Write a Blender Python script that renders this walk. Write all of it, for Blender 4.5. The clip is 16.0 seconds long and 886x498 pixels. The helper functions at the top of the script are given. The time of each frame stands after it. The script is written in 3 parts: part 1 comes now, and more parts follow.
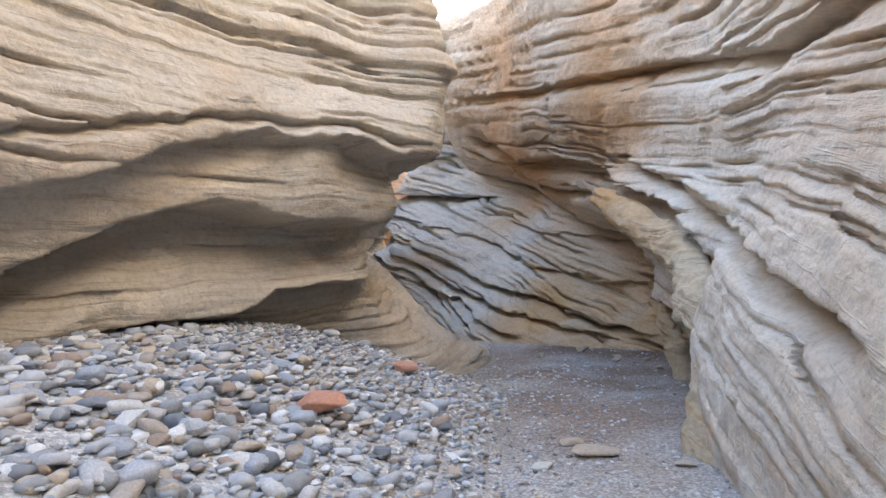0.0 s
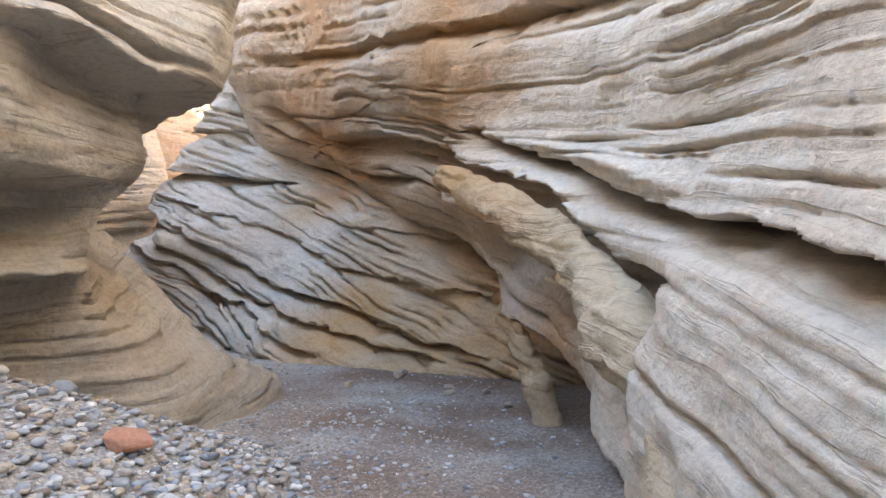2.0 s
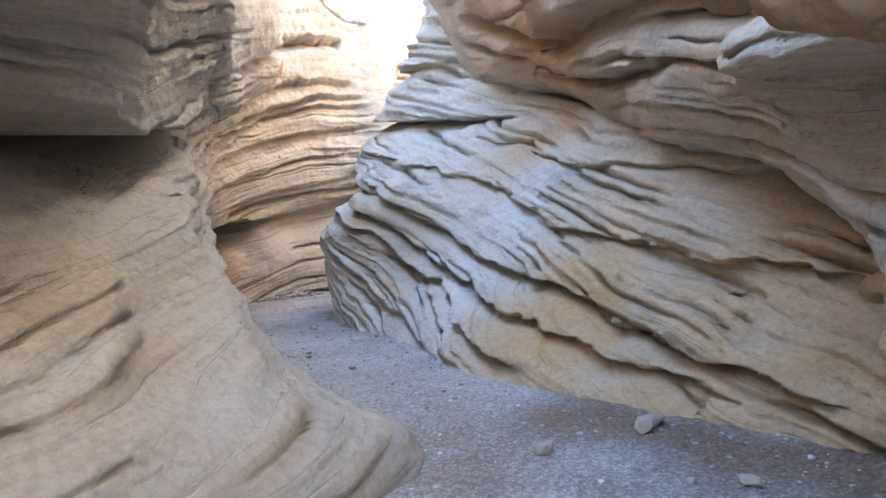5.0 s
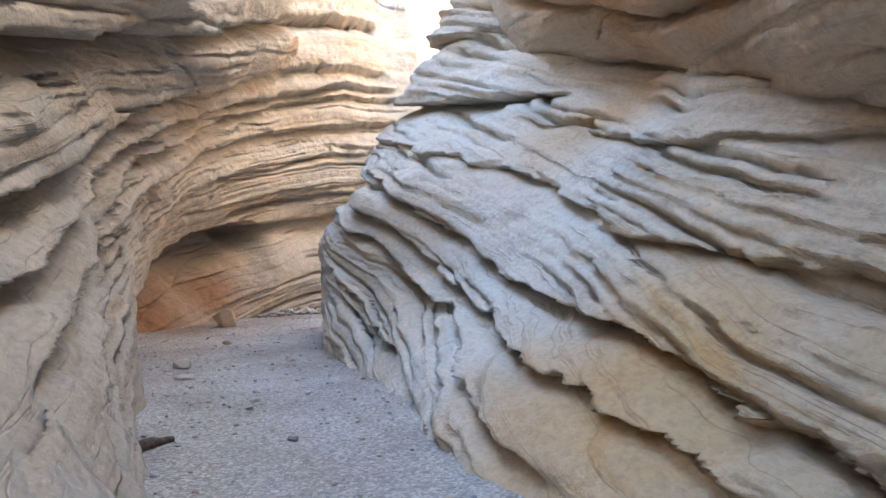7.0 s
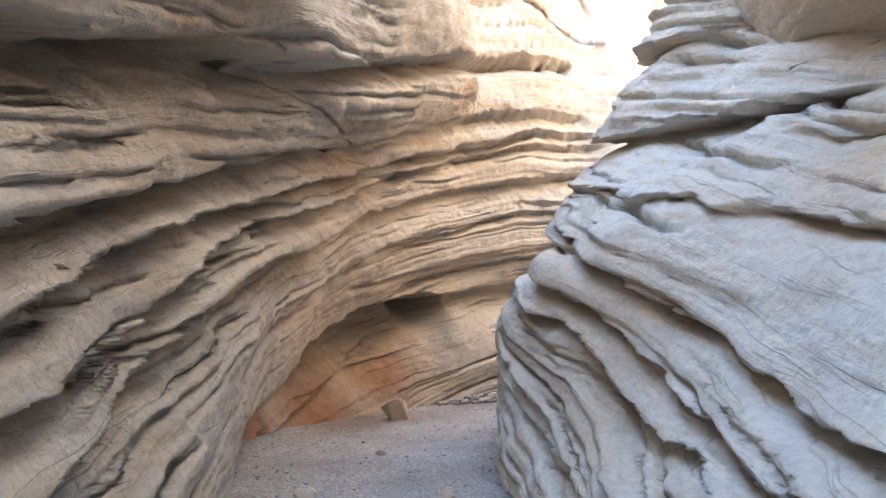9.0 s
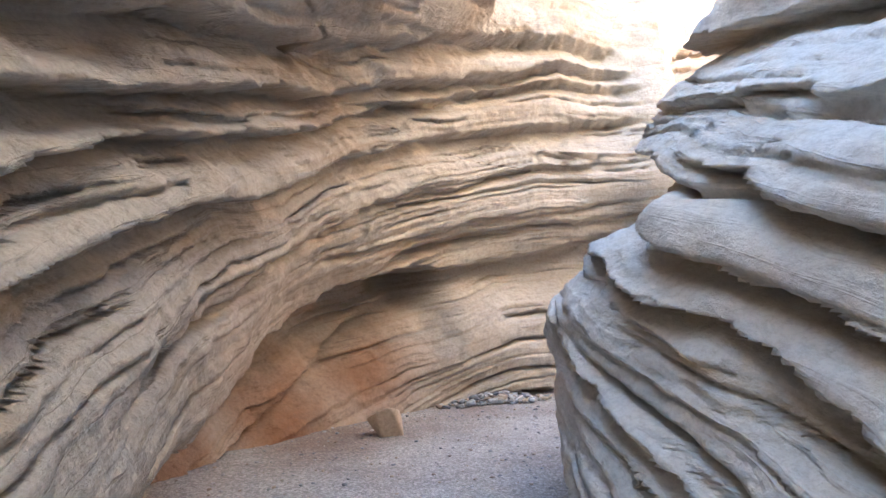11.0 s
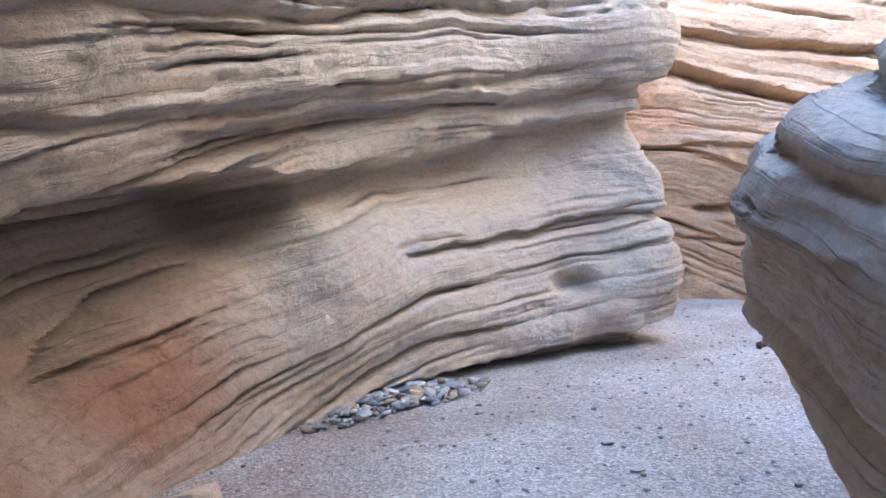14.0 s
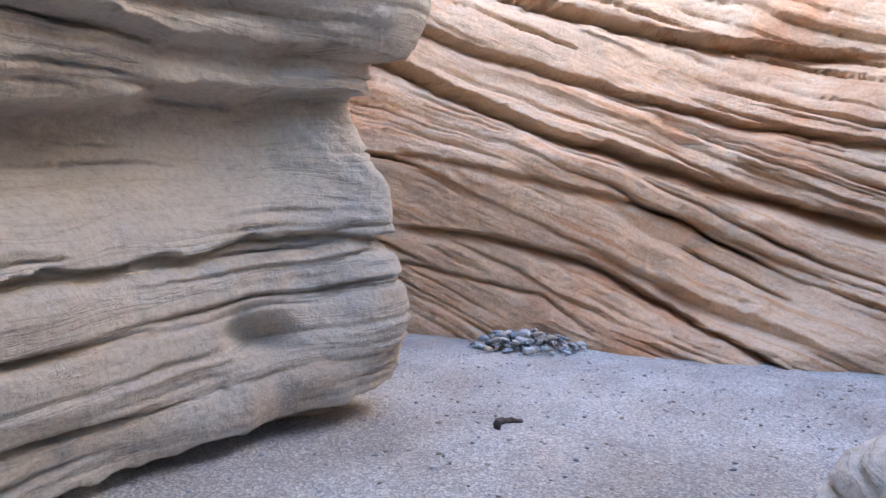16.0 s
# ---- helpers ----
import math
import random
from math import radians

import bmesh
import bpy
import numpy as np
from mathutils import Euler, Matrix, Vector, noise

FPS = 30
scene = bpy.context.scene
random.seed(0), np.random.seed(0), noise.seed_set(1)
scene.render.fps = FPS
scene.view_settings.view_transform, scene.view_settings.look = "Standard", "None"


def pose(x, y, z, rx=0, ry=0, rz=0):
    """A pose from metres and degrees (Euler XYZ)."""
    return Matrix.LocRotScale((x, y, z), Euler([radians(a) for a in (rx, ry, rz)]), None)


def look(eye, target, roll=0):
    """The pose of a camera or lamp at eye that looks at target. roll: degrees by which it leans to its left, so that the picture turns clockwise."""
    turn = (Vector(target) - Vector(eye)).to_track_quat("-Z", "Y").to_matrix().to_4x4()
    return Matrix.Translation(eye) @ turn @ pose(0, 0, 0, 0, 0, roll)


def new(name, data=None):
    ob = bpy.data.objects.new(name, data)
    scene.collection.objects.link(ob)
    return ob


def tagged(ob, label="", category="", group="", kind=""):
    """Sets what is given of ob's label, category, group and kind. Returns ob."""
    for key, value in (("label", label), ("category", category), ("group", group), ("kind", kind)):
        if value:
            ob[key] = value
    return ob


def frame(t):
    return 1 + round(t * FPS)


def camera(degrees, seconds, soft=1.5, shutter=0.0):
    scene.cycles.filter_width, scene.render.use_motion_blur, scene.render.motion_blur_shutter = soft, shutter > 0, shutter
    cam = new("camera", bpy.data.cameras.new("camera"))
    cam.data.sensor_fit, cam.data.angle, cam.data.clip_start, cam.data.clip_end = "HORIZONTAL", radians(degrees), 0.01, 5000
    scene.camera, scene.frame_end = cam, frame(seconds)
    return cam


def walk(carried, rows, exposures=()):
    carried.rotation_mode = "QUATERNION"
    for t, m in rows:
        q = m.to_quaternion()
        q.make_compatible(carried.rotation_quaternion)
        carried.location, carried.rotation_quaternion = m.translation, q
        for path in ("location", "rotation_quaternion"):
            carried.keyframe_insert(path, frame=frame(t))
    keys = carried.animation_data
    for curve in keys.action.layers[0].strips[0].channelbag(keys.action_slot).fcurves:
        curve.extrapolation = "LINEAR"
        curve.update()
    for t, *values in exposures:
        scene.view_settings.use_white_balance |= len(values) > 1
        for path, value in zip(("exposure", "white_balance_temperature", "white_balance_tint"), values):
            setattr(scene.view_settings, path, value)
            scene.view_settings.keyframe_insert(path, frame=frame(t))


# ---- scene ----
cam = camera(67.7, 16.0, soft=1.5)
PATH = [
    (0, (1.204, 3.759, 1.152), (1.046, 5.751, 1.231), -3.0),
    (0.5, (1.087, 4.319, 1.164), (1.089, 6.319, 1.225), -2.1),
    (1, (1.041, 4.889, 1.154), (1.266, 6.872, 1.282), -4.2),
    (1.5, (1.023, 5.416, 1.145), (1.335, 7.387, 1.27), -0.3),
    (2, (1.089, 5.911, 1.147), (1.557, 7.854, 1.216), -0.5),
    (2.5, (1.214, 6.455, 1.164), (1.749, 8.379, 1.27), -2.2),
    (3, (1.397, 6.974, 1.164), (1.956, 8.891, 1.287), -0.9),
    (3.5, (1.663, 7.497, 1.148), (2.296, 9.392, 1.254), -1.6),
    (4, (1.789, 8.045, 1.205), (2.13, 10.016, 1.173), -2.2),
    (4.5, (1.853, 8.591, 1.212), (1.91, 10.588, 1.118), -2.0),
    (5, (1.881, 9.106, 1.194), (1.527, 11.074, 1.158), -3.3),
    (5.2, (1.896, 9.313, 1.174), (1.5, 11.273, 1.129), -2.2),
    (7.3, (1.71, 11.779, 1.089), (1.159, 13.7, 1.146), 0.4),
    (7.5, (1.673, 12.036, 1.113), (0.94, 13.893, 1.227), -2.2),
    (8, (1.542, 12.663, 1.114), (0.593, 14.415, 1.28), 1.7),
    (8.2, (1.47, 12.836, 1.143), (0.477, 14.555, 1.382), 2.3),
    (10.3, (0.259, 14.62, 1.499), (-0.836, 16.286, 1.658), -2.2),
    (10.5, (0.065, 14.817, 1.47), (-1.031, 16.48, 1.65), -0.7),
    (11, (-0.401, 15.31, 1.437), (-1.404, 17.035, 1.58), -0.1),
    (11.5, (-0.741, 15.844, 1.37), (-1.619, 17.64, 1.437), -3.4),
    (12, (-1.085, 16.372, 1.382), (-1.932, 18.183, 1.423), -0.9),
    (12.5, (-1.42, 16.87, 1.385), (-2.188, 18.716, 1.405), -1.8),
    (13, (-1.766, 17.482, 1.357), (-2.677, 19.263, 1.377), -2.7),
    (13.5, (-2.144, 18.067, 1.314), (-3.038, 19.856, 1.333), -1.9),
    (14, (-2.384, 18.682, 1.306), (-2.996, 20.586, 1.266), -4.0),
    (14.5, (-2.687, 19.316, 1.393), (-3.152, 21.261, 1.351), -1.1),
    (15, (-2.872, 19.845, 1.475), (-3.015, 21.84, 1.471), -1.5),
    (15.5, (-2.844, 20.387, 1.425), (-2.712, 22.382, 1.433), -3.2),
    (16, (-2.703, 20.882, 1.505), (-2.381, 22.855, 1.437), 1.2),
]
EXPOSURES = [(0.0, 3.25, 6350, 10), (3.0, 3.68, 6900, 10), (5.0, 3.8, 5700, 8), (8.0, 3.88, 6050, 8), (11.0, 4.08, 5700, 8), (13.5, 4.15, 5000, 8), (16.0, 3.62, 5150, 8)]
walk(cam, [(t, look(eye, target, roll)) for t, eye, target, roll in PATH], EXPOSURES)

# ---- light ----
SUN_ELEVATION, SUN_AZIMUTH = 22.0, 262.0   # degrees; azimuth from +y towards +x
world = bpy.data.worlds.new("sky")
scene.world = world
world.use_nodes = True
sky = world.node_tree.nodes.new("ShaderNodeTexSky")
sky.sky_type = "NISHITA"
sky.sun_disc = False
sky.sun_elevation, sky.sun_rotation = radians(SUN_ELEVATION), radians(SUN_AZIMUTH)
world.node_tree.links.new(sky.outputs[0], world.node_tree.nodes["Background"].inputs[0])
world.node_tree.nodes["Background"].inputs[1].default_value = 0.15
sun = new("sun", bpy.data.lights.new("sun", "SUN"))
sun.data.energy, sun.data.angle, sun.data.color = 2.4, radians(0.5), (1.0, 0.93, 0.82)
sx = math.cos(radians(SUN_ELEVATION)) * math.sin(radians(SUN_AZIMUTH))
sy = math.cos(radians(SUN_ELEVATION)) * math.cos(radians(SUN_AZIMUTH))
sun.matrix_world = look((20 * sx, 20 * sy, 30), (0, 0, 30 - 20 * math.sin(radians(SUN_ELEVATION))))


# ---- materials ----
def nodes_of(name):
    mat = bpy.data.materials.new(name)
    mat.use_nodes = True
    tree = mat.node_tree
    return mat, tree, tree.nodes["Principled BSDF"]


def add(tree, kind, **values):
    node = tree.nodes.new(kind)
    for key, value in values.items():
        node.inputs[key].default_value = value
    return node


def ramp(tree, fac, stops):
    node = tree.nodes.new("ShaderNodeValToRGB")
    while len(node.color_ramp.elements) < len(stops):
        node.color_ramp.elements.new(0.5)
    for el, (at, col) in zip(node.color_ramp.elements, stops):
        el.position, el.color = at, (*col, 1)
    tree.links.new(fac, node.inputs[0])
    return node


def mix(tree, fac, a, b, kind="MIX"):
    node = tree.nodes.new("ShaderNodeMix")
    node.data_type, node.blend_type = "RGBA", kind
    for value, socket in ((fac, node.inputs[0]), (a, node.inputs[6]), (b, node.inputs[7])):
        if isinstance(value, (int, float)):
            socket.default_value = value
        elif isinstance(value, tuple):
            socket.default_value = (*value, 1)
        else:
            tree.links.new(value, socket)
    return node.outputs[2]


def sandstone(name, pale, tan, rust, rust_amount=0.5, ochre=(0.42, 0.25, 0.11)):
    """Bedded sandstone. The UV map holds metres along the wall and metres across the beds."""
    mat, tree, shader = nodes_of(name)
    link = tree.links.new
    uv = tree.nodes.new("ShaderNodeUVMap")
    uv.uv_map = "beds"
    pos = tree.nodes.new("ShaderNodeTexCoord")
    stretch = tree.nodes.new("ShaderNodeMapping")
    stretch.inputs["Scale"].default_value = (0.35, 6.0, 1)
    link(uv.outputs[0], stretch.inputs[0])
    wide = add(tree, "ShaderNodeTexNoise", Scale=1.0, Detail=6.0, Roughness=0.65)
    link(stretch.outputs[0], wide.inputs["Vector"])
    fine_map = tree.nodes.new("ShaderNodeMapping")
    fine_map.inputs["Scale"].default_value = (2.6, 15.0, 1)
    link(uv.outputs[0], fine_map.inputs[0])
    fine = add(tree, "ShaderNodeTexNoise", Scale=1.0, Detail=5.0, Roughness=0.6, Distortion=0.6)
    link(fine_map.outputs[0], fine.inputs["Vector"])
    blot = add(tree, "ShaderNodeTexNoise", Scale=0.55, Detail=5.0, Roughness=0.6)
    link(pos.outputs["Object"], blot.inputs["Vector"])
    grain = add(tree, "ShaderNodeTexNoise", Scale=22.0, Detail=8.0, Roughness=0.75)
    link(pos.outputs["Object"], grain.inputs["Vector"])
    beds = ramp(tree, wide.outputs[0], [(0.30, tan), (0.45, pale), (0.56, pale), (0.70, tan)])
    patches = ramp(tree, blot.outputs[0], [(0.50, (0, 0, 0)), (0.68, (rust_amount,) * 3)])
    col = mix(tree, patches.outputs[0], beds.outputs[0], rust)
    # ochre tint: rock stain, plus bounced light and shade put into the colour
    stain_light_mask = tree.nodes.new("ShaderNodeAttribute")
    stain_light_mask.attribute_name = "stain_and_light"
    worn = tree.nodes.new("ShaderNodeMath")
    worn.operation = "MULTIPLY"
    link(stain_light_mask.outputs["Fac"], worn.inputs[0])
    link(ramp(tree, blot.outputs[0], [(0.25, (0.5,) * 3), (0.6, (0.95,) * 3)]).outputs[0], worn.inputs[1])
    col = mix(tree, worn.outputs[0], col, ochre)
    film = add(tree, "ShaderNodeTexNoise", Scale=1.0, Detail=7.0, Roughness=0.7)
    film_map = tree.nodes.new("ShaderNodeMapping")
    film_map.inputs["Scale"].default_value = (0.9, 2.6, 1)
    film_map.inputs["Location"].default_value = (7.3, 2.1, 0)
    link(uv.outputs[0], film_map.inputs[0])
    link(film_map.outputs[0], film.inputs["Vector"])
    patina = ramp(tree, film.outputs[0], [(0.57, (0, 0, 0)), (0.68, (0.32,) * 3)])
    col = mix(tree, patina.outputs[0], col, (0.20, 0.18, 0.16))
    lines = ramp(tree, fine.outputs[0], [(0.26, (0.45, 0.41, 0.38)), (0.35, (1, 1, 1)), (0.75, (1.05, 1.04, 1.03))])
    col = mix(tree, 0.22, col, lines.outputs[0], "MULTIPLY")
    crack_map = tree.nodes.new("ShaderNodeMapping")
    crack_map.inputs["Scale"].default_value = (0.28, 6.5, 1)
    crack_map.inputs["Location"].default_value = (3.1, 5.7, 0)
    link(uv.outputs[0], crack_map.inputs[0])
    crack = add(tree, "ShaderNodeTexNoise", Scale=1.0, Detail=5.0, Roughness=0.5)
    link(crack_map.outputs[0], crack.inputs["Vector"])
    split = ramp(tree, crack.outputs[0], [(0.488, (1, 1, 1)), (0.498, (0, 0, 0)), (0.502, (0, 0, 0)), (0.512, (1, 1, 1))])
    dirt = ramp(tree, crack.outputs[0], [(0.493, (1, 1, 1)), (0.499, (0.42, 0.36, 0.30)), (0.501, (0.42, 0.36, 0.30)), (0.507, (1, 1, 1))])
    here = ramp(tree, blot.outputs[0], [(0.40, (0.55,) * 3), (0.56, (0.03,) * 3)])
    col = mix(tree, here.outputs[0], col, dirt.outputs[0], "MULTIPLY")
    speck = ramp(tree, grain.outputs[0], [(0.34, (0.70, 0.67, 0.64)), (0.56, (1.06, 1.06, 1.06))])
    col = mix(tree, 0.6, col, speck.outputs[0], "MULTIPLY")
    link(col, shader.inputs["Base Color"])
    shader.inputs["Roughness"].default_value = 0.9
    shader.inputs["Specular IOR Level"].default_value = 0.2
    pits = add(tree, "ShaderNodeTexNoise", Scale=7.0, Detail=7.0, Roughness=0.65)
    link(pos.outputs["Object"], pits.inputs["Vector"])
    b0 = add(tree, "ShaderNodeBump", Strength=0.75, Distance=0.06)
    link(pits.outputs[0], b0.inputs["Height"])
    b1 = add(tree, "ShaderNodeBump", Strength=0.5, Distance=0.03)
    link(b0.outputs[0], b1.inputs["Normal"])
    link(fine.outputs[0], b1.inputs["Height"])
    b2 = add(tree, "ShaderNodeBump", Strength=0.7, Distance=0.015)
    link(grain.outputs[0], b2.inputs["Height"])
    link(b1.outputs[0], b2.inputs["Normal"])
    b3 = add(tree, "ShaderNodeBump", Strength=0.5, Distance=0.015)
    link(split.outputs[0], b3.inputs["Height"])
    link(b2.outputs[0], b3.inputs["Normal"])
    link(b3.outputs[0], shader.inputs["Normal"])
    return mat


# last colour: brown stain of the west hollow, darkened to paint in its shade
STONE = sandstone("sandstone", (0.52, 0.465, 0.385), (0.40, 0.325, 0.24), (0.42, 0.28, 0.165), 0.35, (0.25, 0.125, 0.065))
STONE_EAST = sandstone("cream_sandstone", (0.65, 0.575, 0.47), (0.50, 0.415, 0.31), (0.48, 0.33, 0.20), 0.3, (0.46, 0.27, 0.13))
STONE_FIN = sandstone("banded_sandstone", (0.66, 0.61, 0.53), (0.50, 0.41, 0.30), (0.48, 0.34, 0.19), 0.35, (0.52, 0.29, 0.09))
STONE_RED = sandstone("rust_sandstone", (0.64, 0.46, 0.30), (0.50, 0.25, 0.105), (0.47, 0.20, 0.07), 0.6)
STONE_OCHRE = sandstone("ochre_sandstone", (0.53, 0.43, 0.30), (0.43, 0.31, 0.175), (0.42, 0.25, 0.11), 0.4)


def rubble(name, colours, rough=0.85, scale=14.0):
    """Loose stone whose tone changes from piece to piece."""
    mat, tree, shader = nodes_of(name)
    link = tree.links.new
    info = tree.nodes.new("ShaderNodeObjectInfo")
    geo = tree.nodes.new("ShaderNodeNewGeometry")
    both = tree.nodes.new("ShaderNodeMath")
    both.operation = "ADD"
    link(info.outputs["Random"], both.inputs[0])
    link(geo.outputs["Random Per Island"], both.inputs[1])
    wrap = tree.nodes.new("ShaderNodeMath")
    wrap.operation = "FRACT"
    link(both.outputs[0], wrap.inputs[0])
    tone = ramp(tree, wrap.outputs[0], [(i / len(colours), c) for i, c in enumerate(colours)])
    tone.color_ramp.interpolation = "CONSTANT"
    pos = tree.nodes.new("ShaderNodeTexCoord")
    spots = add(tree, "ShaderNodeTexNoise", Scale=scale, Detail=6.0, Roughness=0.7)
    link(pos.outputs["Object"], spots.inputs["Vector"])
    speck = ramp(tree, spots.outputs[0], [(0.32, (0.66, 0.65, 0.64)), (0.62, (1.12, 1.11, 1.10))])
    link(mix(tree, 0.8, tone.outputs[0], speck.outputs[0], "MULTIPLY"), shader.inputs["Base Color"])
    shader.inputs["Roughness"].default_value = rough
    bump = add(tree, "ShaderNodeBump", Strength=0.4, Distance=0.01)
    link(spots.outputs[0], bump.inputs["Height"])
    link(bump.outputs[0], shader.inputs["Normal"])
    return mat


GREYS = [(0.30, 0.30, 0.30), (0.46, 0.46, 0.46), (0.20, 0.21, 0.23), (0.55, 0.54, 0.52), (0.38, 0.33, 0.28),
         (0.33, 0.35, 0.38), (0.46, 0.38, 0.29), (0.31, 0.24, 0.19), (0.64, 0.63, 0.61), (0.42, 0.43, 0.45)]
PEBBLE = rubble("river_cobble", GREYS)
RED_SLAB = rubble("red_slab", [(0.46, 0.23, 0.15), (0.44, 0.25, 0.17)])
TAN_SLAB = rubble("tan_slab", [(0.44, 0.34, 0.25), (0.42, 0.34, 0.26)])


PALE = rubble("pale_stone", [(0.55, 0.52, 0.47), (0.50, 0.47, 0.42)])


def wash_gravel():
    mat, tree, shader = nodes_of("wash_gravel")
    link = tree.links.new
    pos = tree.nodes.new("ShaderNodeTexCoord")
    broad = add(tree, "ShaderNodeTexNoise", Scale=0.8, Detail=5.0, Roughness=0.6)
    link(pos.outputs["Object"], broad.inputs["Vector"])
    cells = add(tree, "ShaderNodeTexVoronoi", Scale=55.0)
    link(pos.outputs["Object"], cells.inputs["Vector"])
    cells2 = add(tree, "ShaderNodeTexVoronoi", Scale=130.0)
    link(pos.outputs["Object"], cells2.inputs["Vector"])
    silt = tree.nodes.new("ShaderNodeAttribute")
    silt.attribute_name = "silt"
    base = ramp(tree, broad.outputs[0], [(0.35, (0.36, 0.335, 0.31)), (0.65, (0.49, 0.485, 0.475))])
    bits = ramp(tree, cells.outputs["Color"], [(0.2, (0.68, 0.66, 0.64)), (0.55, (0.97, 0.95, 0.93)), (0.9, (1.4, 1.38, 1.35))])
    bits2 = ramp(tree, cells2.outputs["Color"], [(0.2, (0.75, 0.74, 0.73)), (0.9, (1.25, 1.24, 1.22))])
    col = mix(tree, silt.outputs["Fac"], base.outputs[0], (0.22, 0.155, 0.115))
    col = mix(tree, 0.85, col, bits.outputs[0], "MULTIPLY")
    col = mix(tree, 0.8, col, bits2.outputs[0], "MULTIPLY")
    link(col, shader.inputs["Base Color"])
    shader.inputs["Roughness"].default_value = 0.95
    shader.inputs["Specular IOR Level"].default_value = 0.2
    b1 = add(tree, "ShaderNodeBump", Strength=0.6, Distance=0.012)
    link(cells.outputs["Distance"], b1.inputs["Height"])
    b2 = add(tree, "ShaderNodeBump", Strength=0.5, Distance=0.005)
    link(cells2.outputs["Distance"], b2.inputs["Height"])
    link(b1.outputs[0], b2.inputs["Normal"])
    link(b2.outputs[0], shader.inputs["Normal"])
    return mat


GRAVEL = wash_gravel()


# ---- noise and beds ----
def lattice(ix, iy, iz, seed):
    n = (ix.astype(np.int64) * 374761393 + iy.astype(np.int64) * 668265263 + iz.astype(np.int64) * 2147483647 + seed * 1274126177) & 0xFFFFFFFF
    n = ((n ^ (n >> 13)) * 1274126177) & 0xFFFFFFFF
    n = ((n ^ (n >> 16)) * 2246822519) & 0xFFFFFFFF
    return ((n ^ (n >> 15)) & 0xFFFF) / 32767.5 - 1.0


def vnoise(p, scale, seed=0):
    """Smooth value noise in -1..1 at p (..., 3), cells of scale metres (a number or three)."""
    q = p / np.asarray(scale, float)
    f = np.floor(q)
    w = q - f
    w = w * w * (3 - 2 * w)
    ix, iy, iz = (f[..., k].astype(np.int64) for k in range(3))
    out = 0.0
    for a in (0, 1):
        for b in (0, 1):
            for c in (0, 1):
                k = (w[..., 0] if a else 1 - w[..., 0]) * (w[..., 1] if b else 1 - w[..., 1]) * (w[..., 2] if c else 1 - w[..., 2])
                out = out + k * lattice(ix + a, iy + b, iz + c, seed)
    return out


def fbm(p, scale, octaves=4, seed=0, gain=0.5):
    total, amp = 0.0, 1.0
    for k in range(octaves):
        total = total + amp * vnoise(p, np.asarray(scale, float) / 2 ** k, seed + 7 * k)
        amp *= gain
    return total


def bed_relief(p, h, thin, thick, seed, crack=0.02):
    """How far each bed stands proud (0..1), undercut at its foot and rounded at its top, and how open the joint below or above it is (0..1).
    Beds swell, die out and break along the wall."""
    rng = np.random.RandomState(seed)
    sizes = thin + (thick - thin) * rng.rand(600) ** 1.6
    edges = np.cumsum(sizes) - sizes.sum() / 2
    i = np.clip(np.searchsorted(edges, h.ravel()).reshape(h.shape), 1, 599)
    size = edges[i] - edges[i - 1]
    s = (h - edges[i - 1]) / size
    q = np.concatenate([p[..., :2], (i * 3.7)[..., None]], -1)
    swell = 0.55 + 0.5 * vnoise(q, (1.6, 1.6, 1.0), seed) + 0.3 * vnoise(q, (0.4, 0.4, 1.0), seed + 3) + 0.12 * vnoise(q, (0.11, 0.11, 1.0), seed + 4)
    swell = np.clip(swell, 0, 1.3) * (0.15 + 0.85 * rng.rand(600)[i])
    side = np.minimum(np.clip(s / 0.07, 0, 1), np.clip((1 - s) / 0.32, 0, 1))
    near = np.minimum(s * size, (1 - s) * size)
    k = np.where(s < 0.5, i - 1, i)
    q2 = np.concatenate([p[..., :2], (k * 5.3)[..., None]], -1)
    open_ = np.clip(0.2 + 1.3 * vnoise(q2, (1.1, 1.1, 1.0), seed + 8), 0, 1) * (rng.rand(601)[k] > 0.3)
    return swell * np.sqrt(np.clip(1 - (1 - side) ** 2, 0, 1)), open_ * np.exp(-(near / crack) ** 2)


# ---- rock walls ----
ZS = (-0.4, 0.2, 0.6, 1.0, 1.4, 1.9, 2.5, 3.1, 3.5, 5.0, 7.2)


def catmull(values, t):
    """Catmull-Rom through values (n, k) at t (m,) in 0..n-1."""
    v = np.concatenate([2 * values[:1] - values[1:2], values, 2 * values[-1:] - values[-2:-1]])
    i = np.clip(np.floor(t).astype(int), 0, len(values) - 2)
    f = (t - i)[:, None]
    a, b, c, d = v[i], v[i + 1], v[i + 2], v[i + 3]
    return 0.5 * (2 * b + (c - a) * f + (2 * a - 5 * b + 4 * c - d) * f ** 2 + (3 * b - a - 3 * c + d) * f ** 3)


def undercut(p, axis, ragged, line, depth, fall, edge=0.028):
    """How far the rock below a ledge line (rows of place along the wall, z) is hollowed out; it fades over fall metres downwards and at both ends."""
    a = p[..., axis]
    xs, zs = [r[0] for r in line], [r[1] for r in line]
    below = np.interp(a, xs, zs) + ragged - p[..., 2]
    ends = np.clip((a - xs[0]) / 0.6, 0, 1) * np.clip((xs[-1] - a) / 0.6, 0, 1)
    ends = ends * ends * (3 - 2 * ends)
    k = np.clip(below / edge, 0, 1)
    return 1.35 * depth * ends * k * k * (3 - 2 * k) * np.exp(-np.clip(below / fall, 0, 9) ** 2)


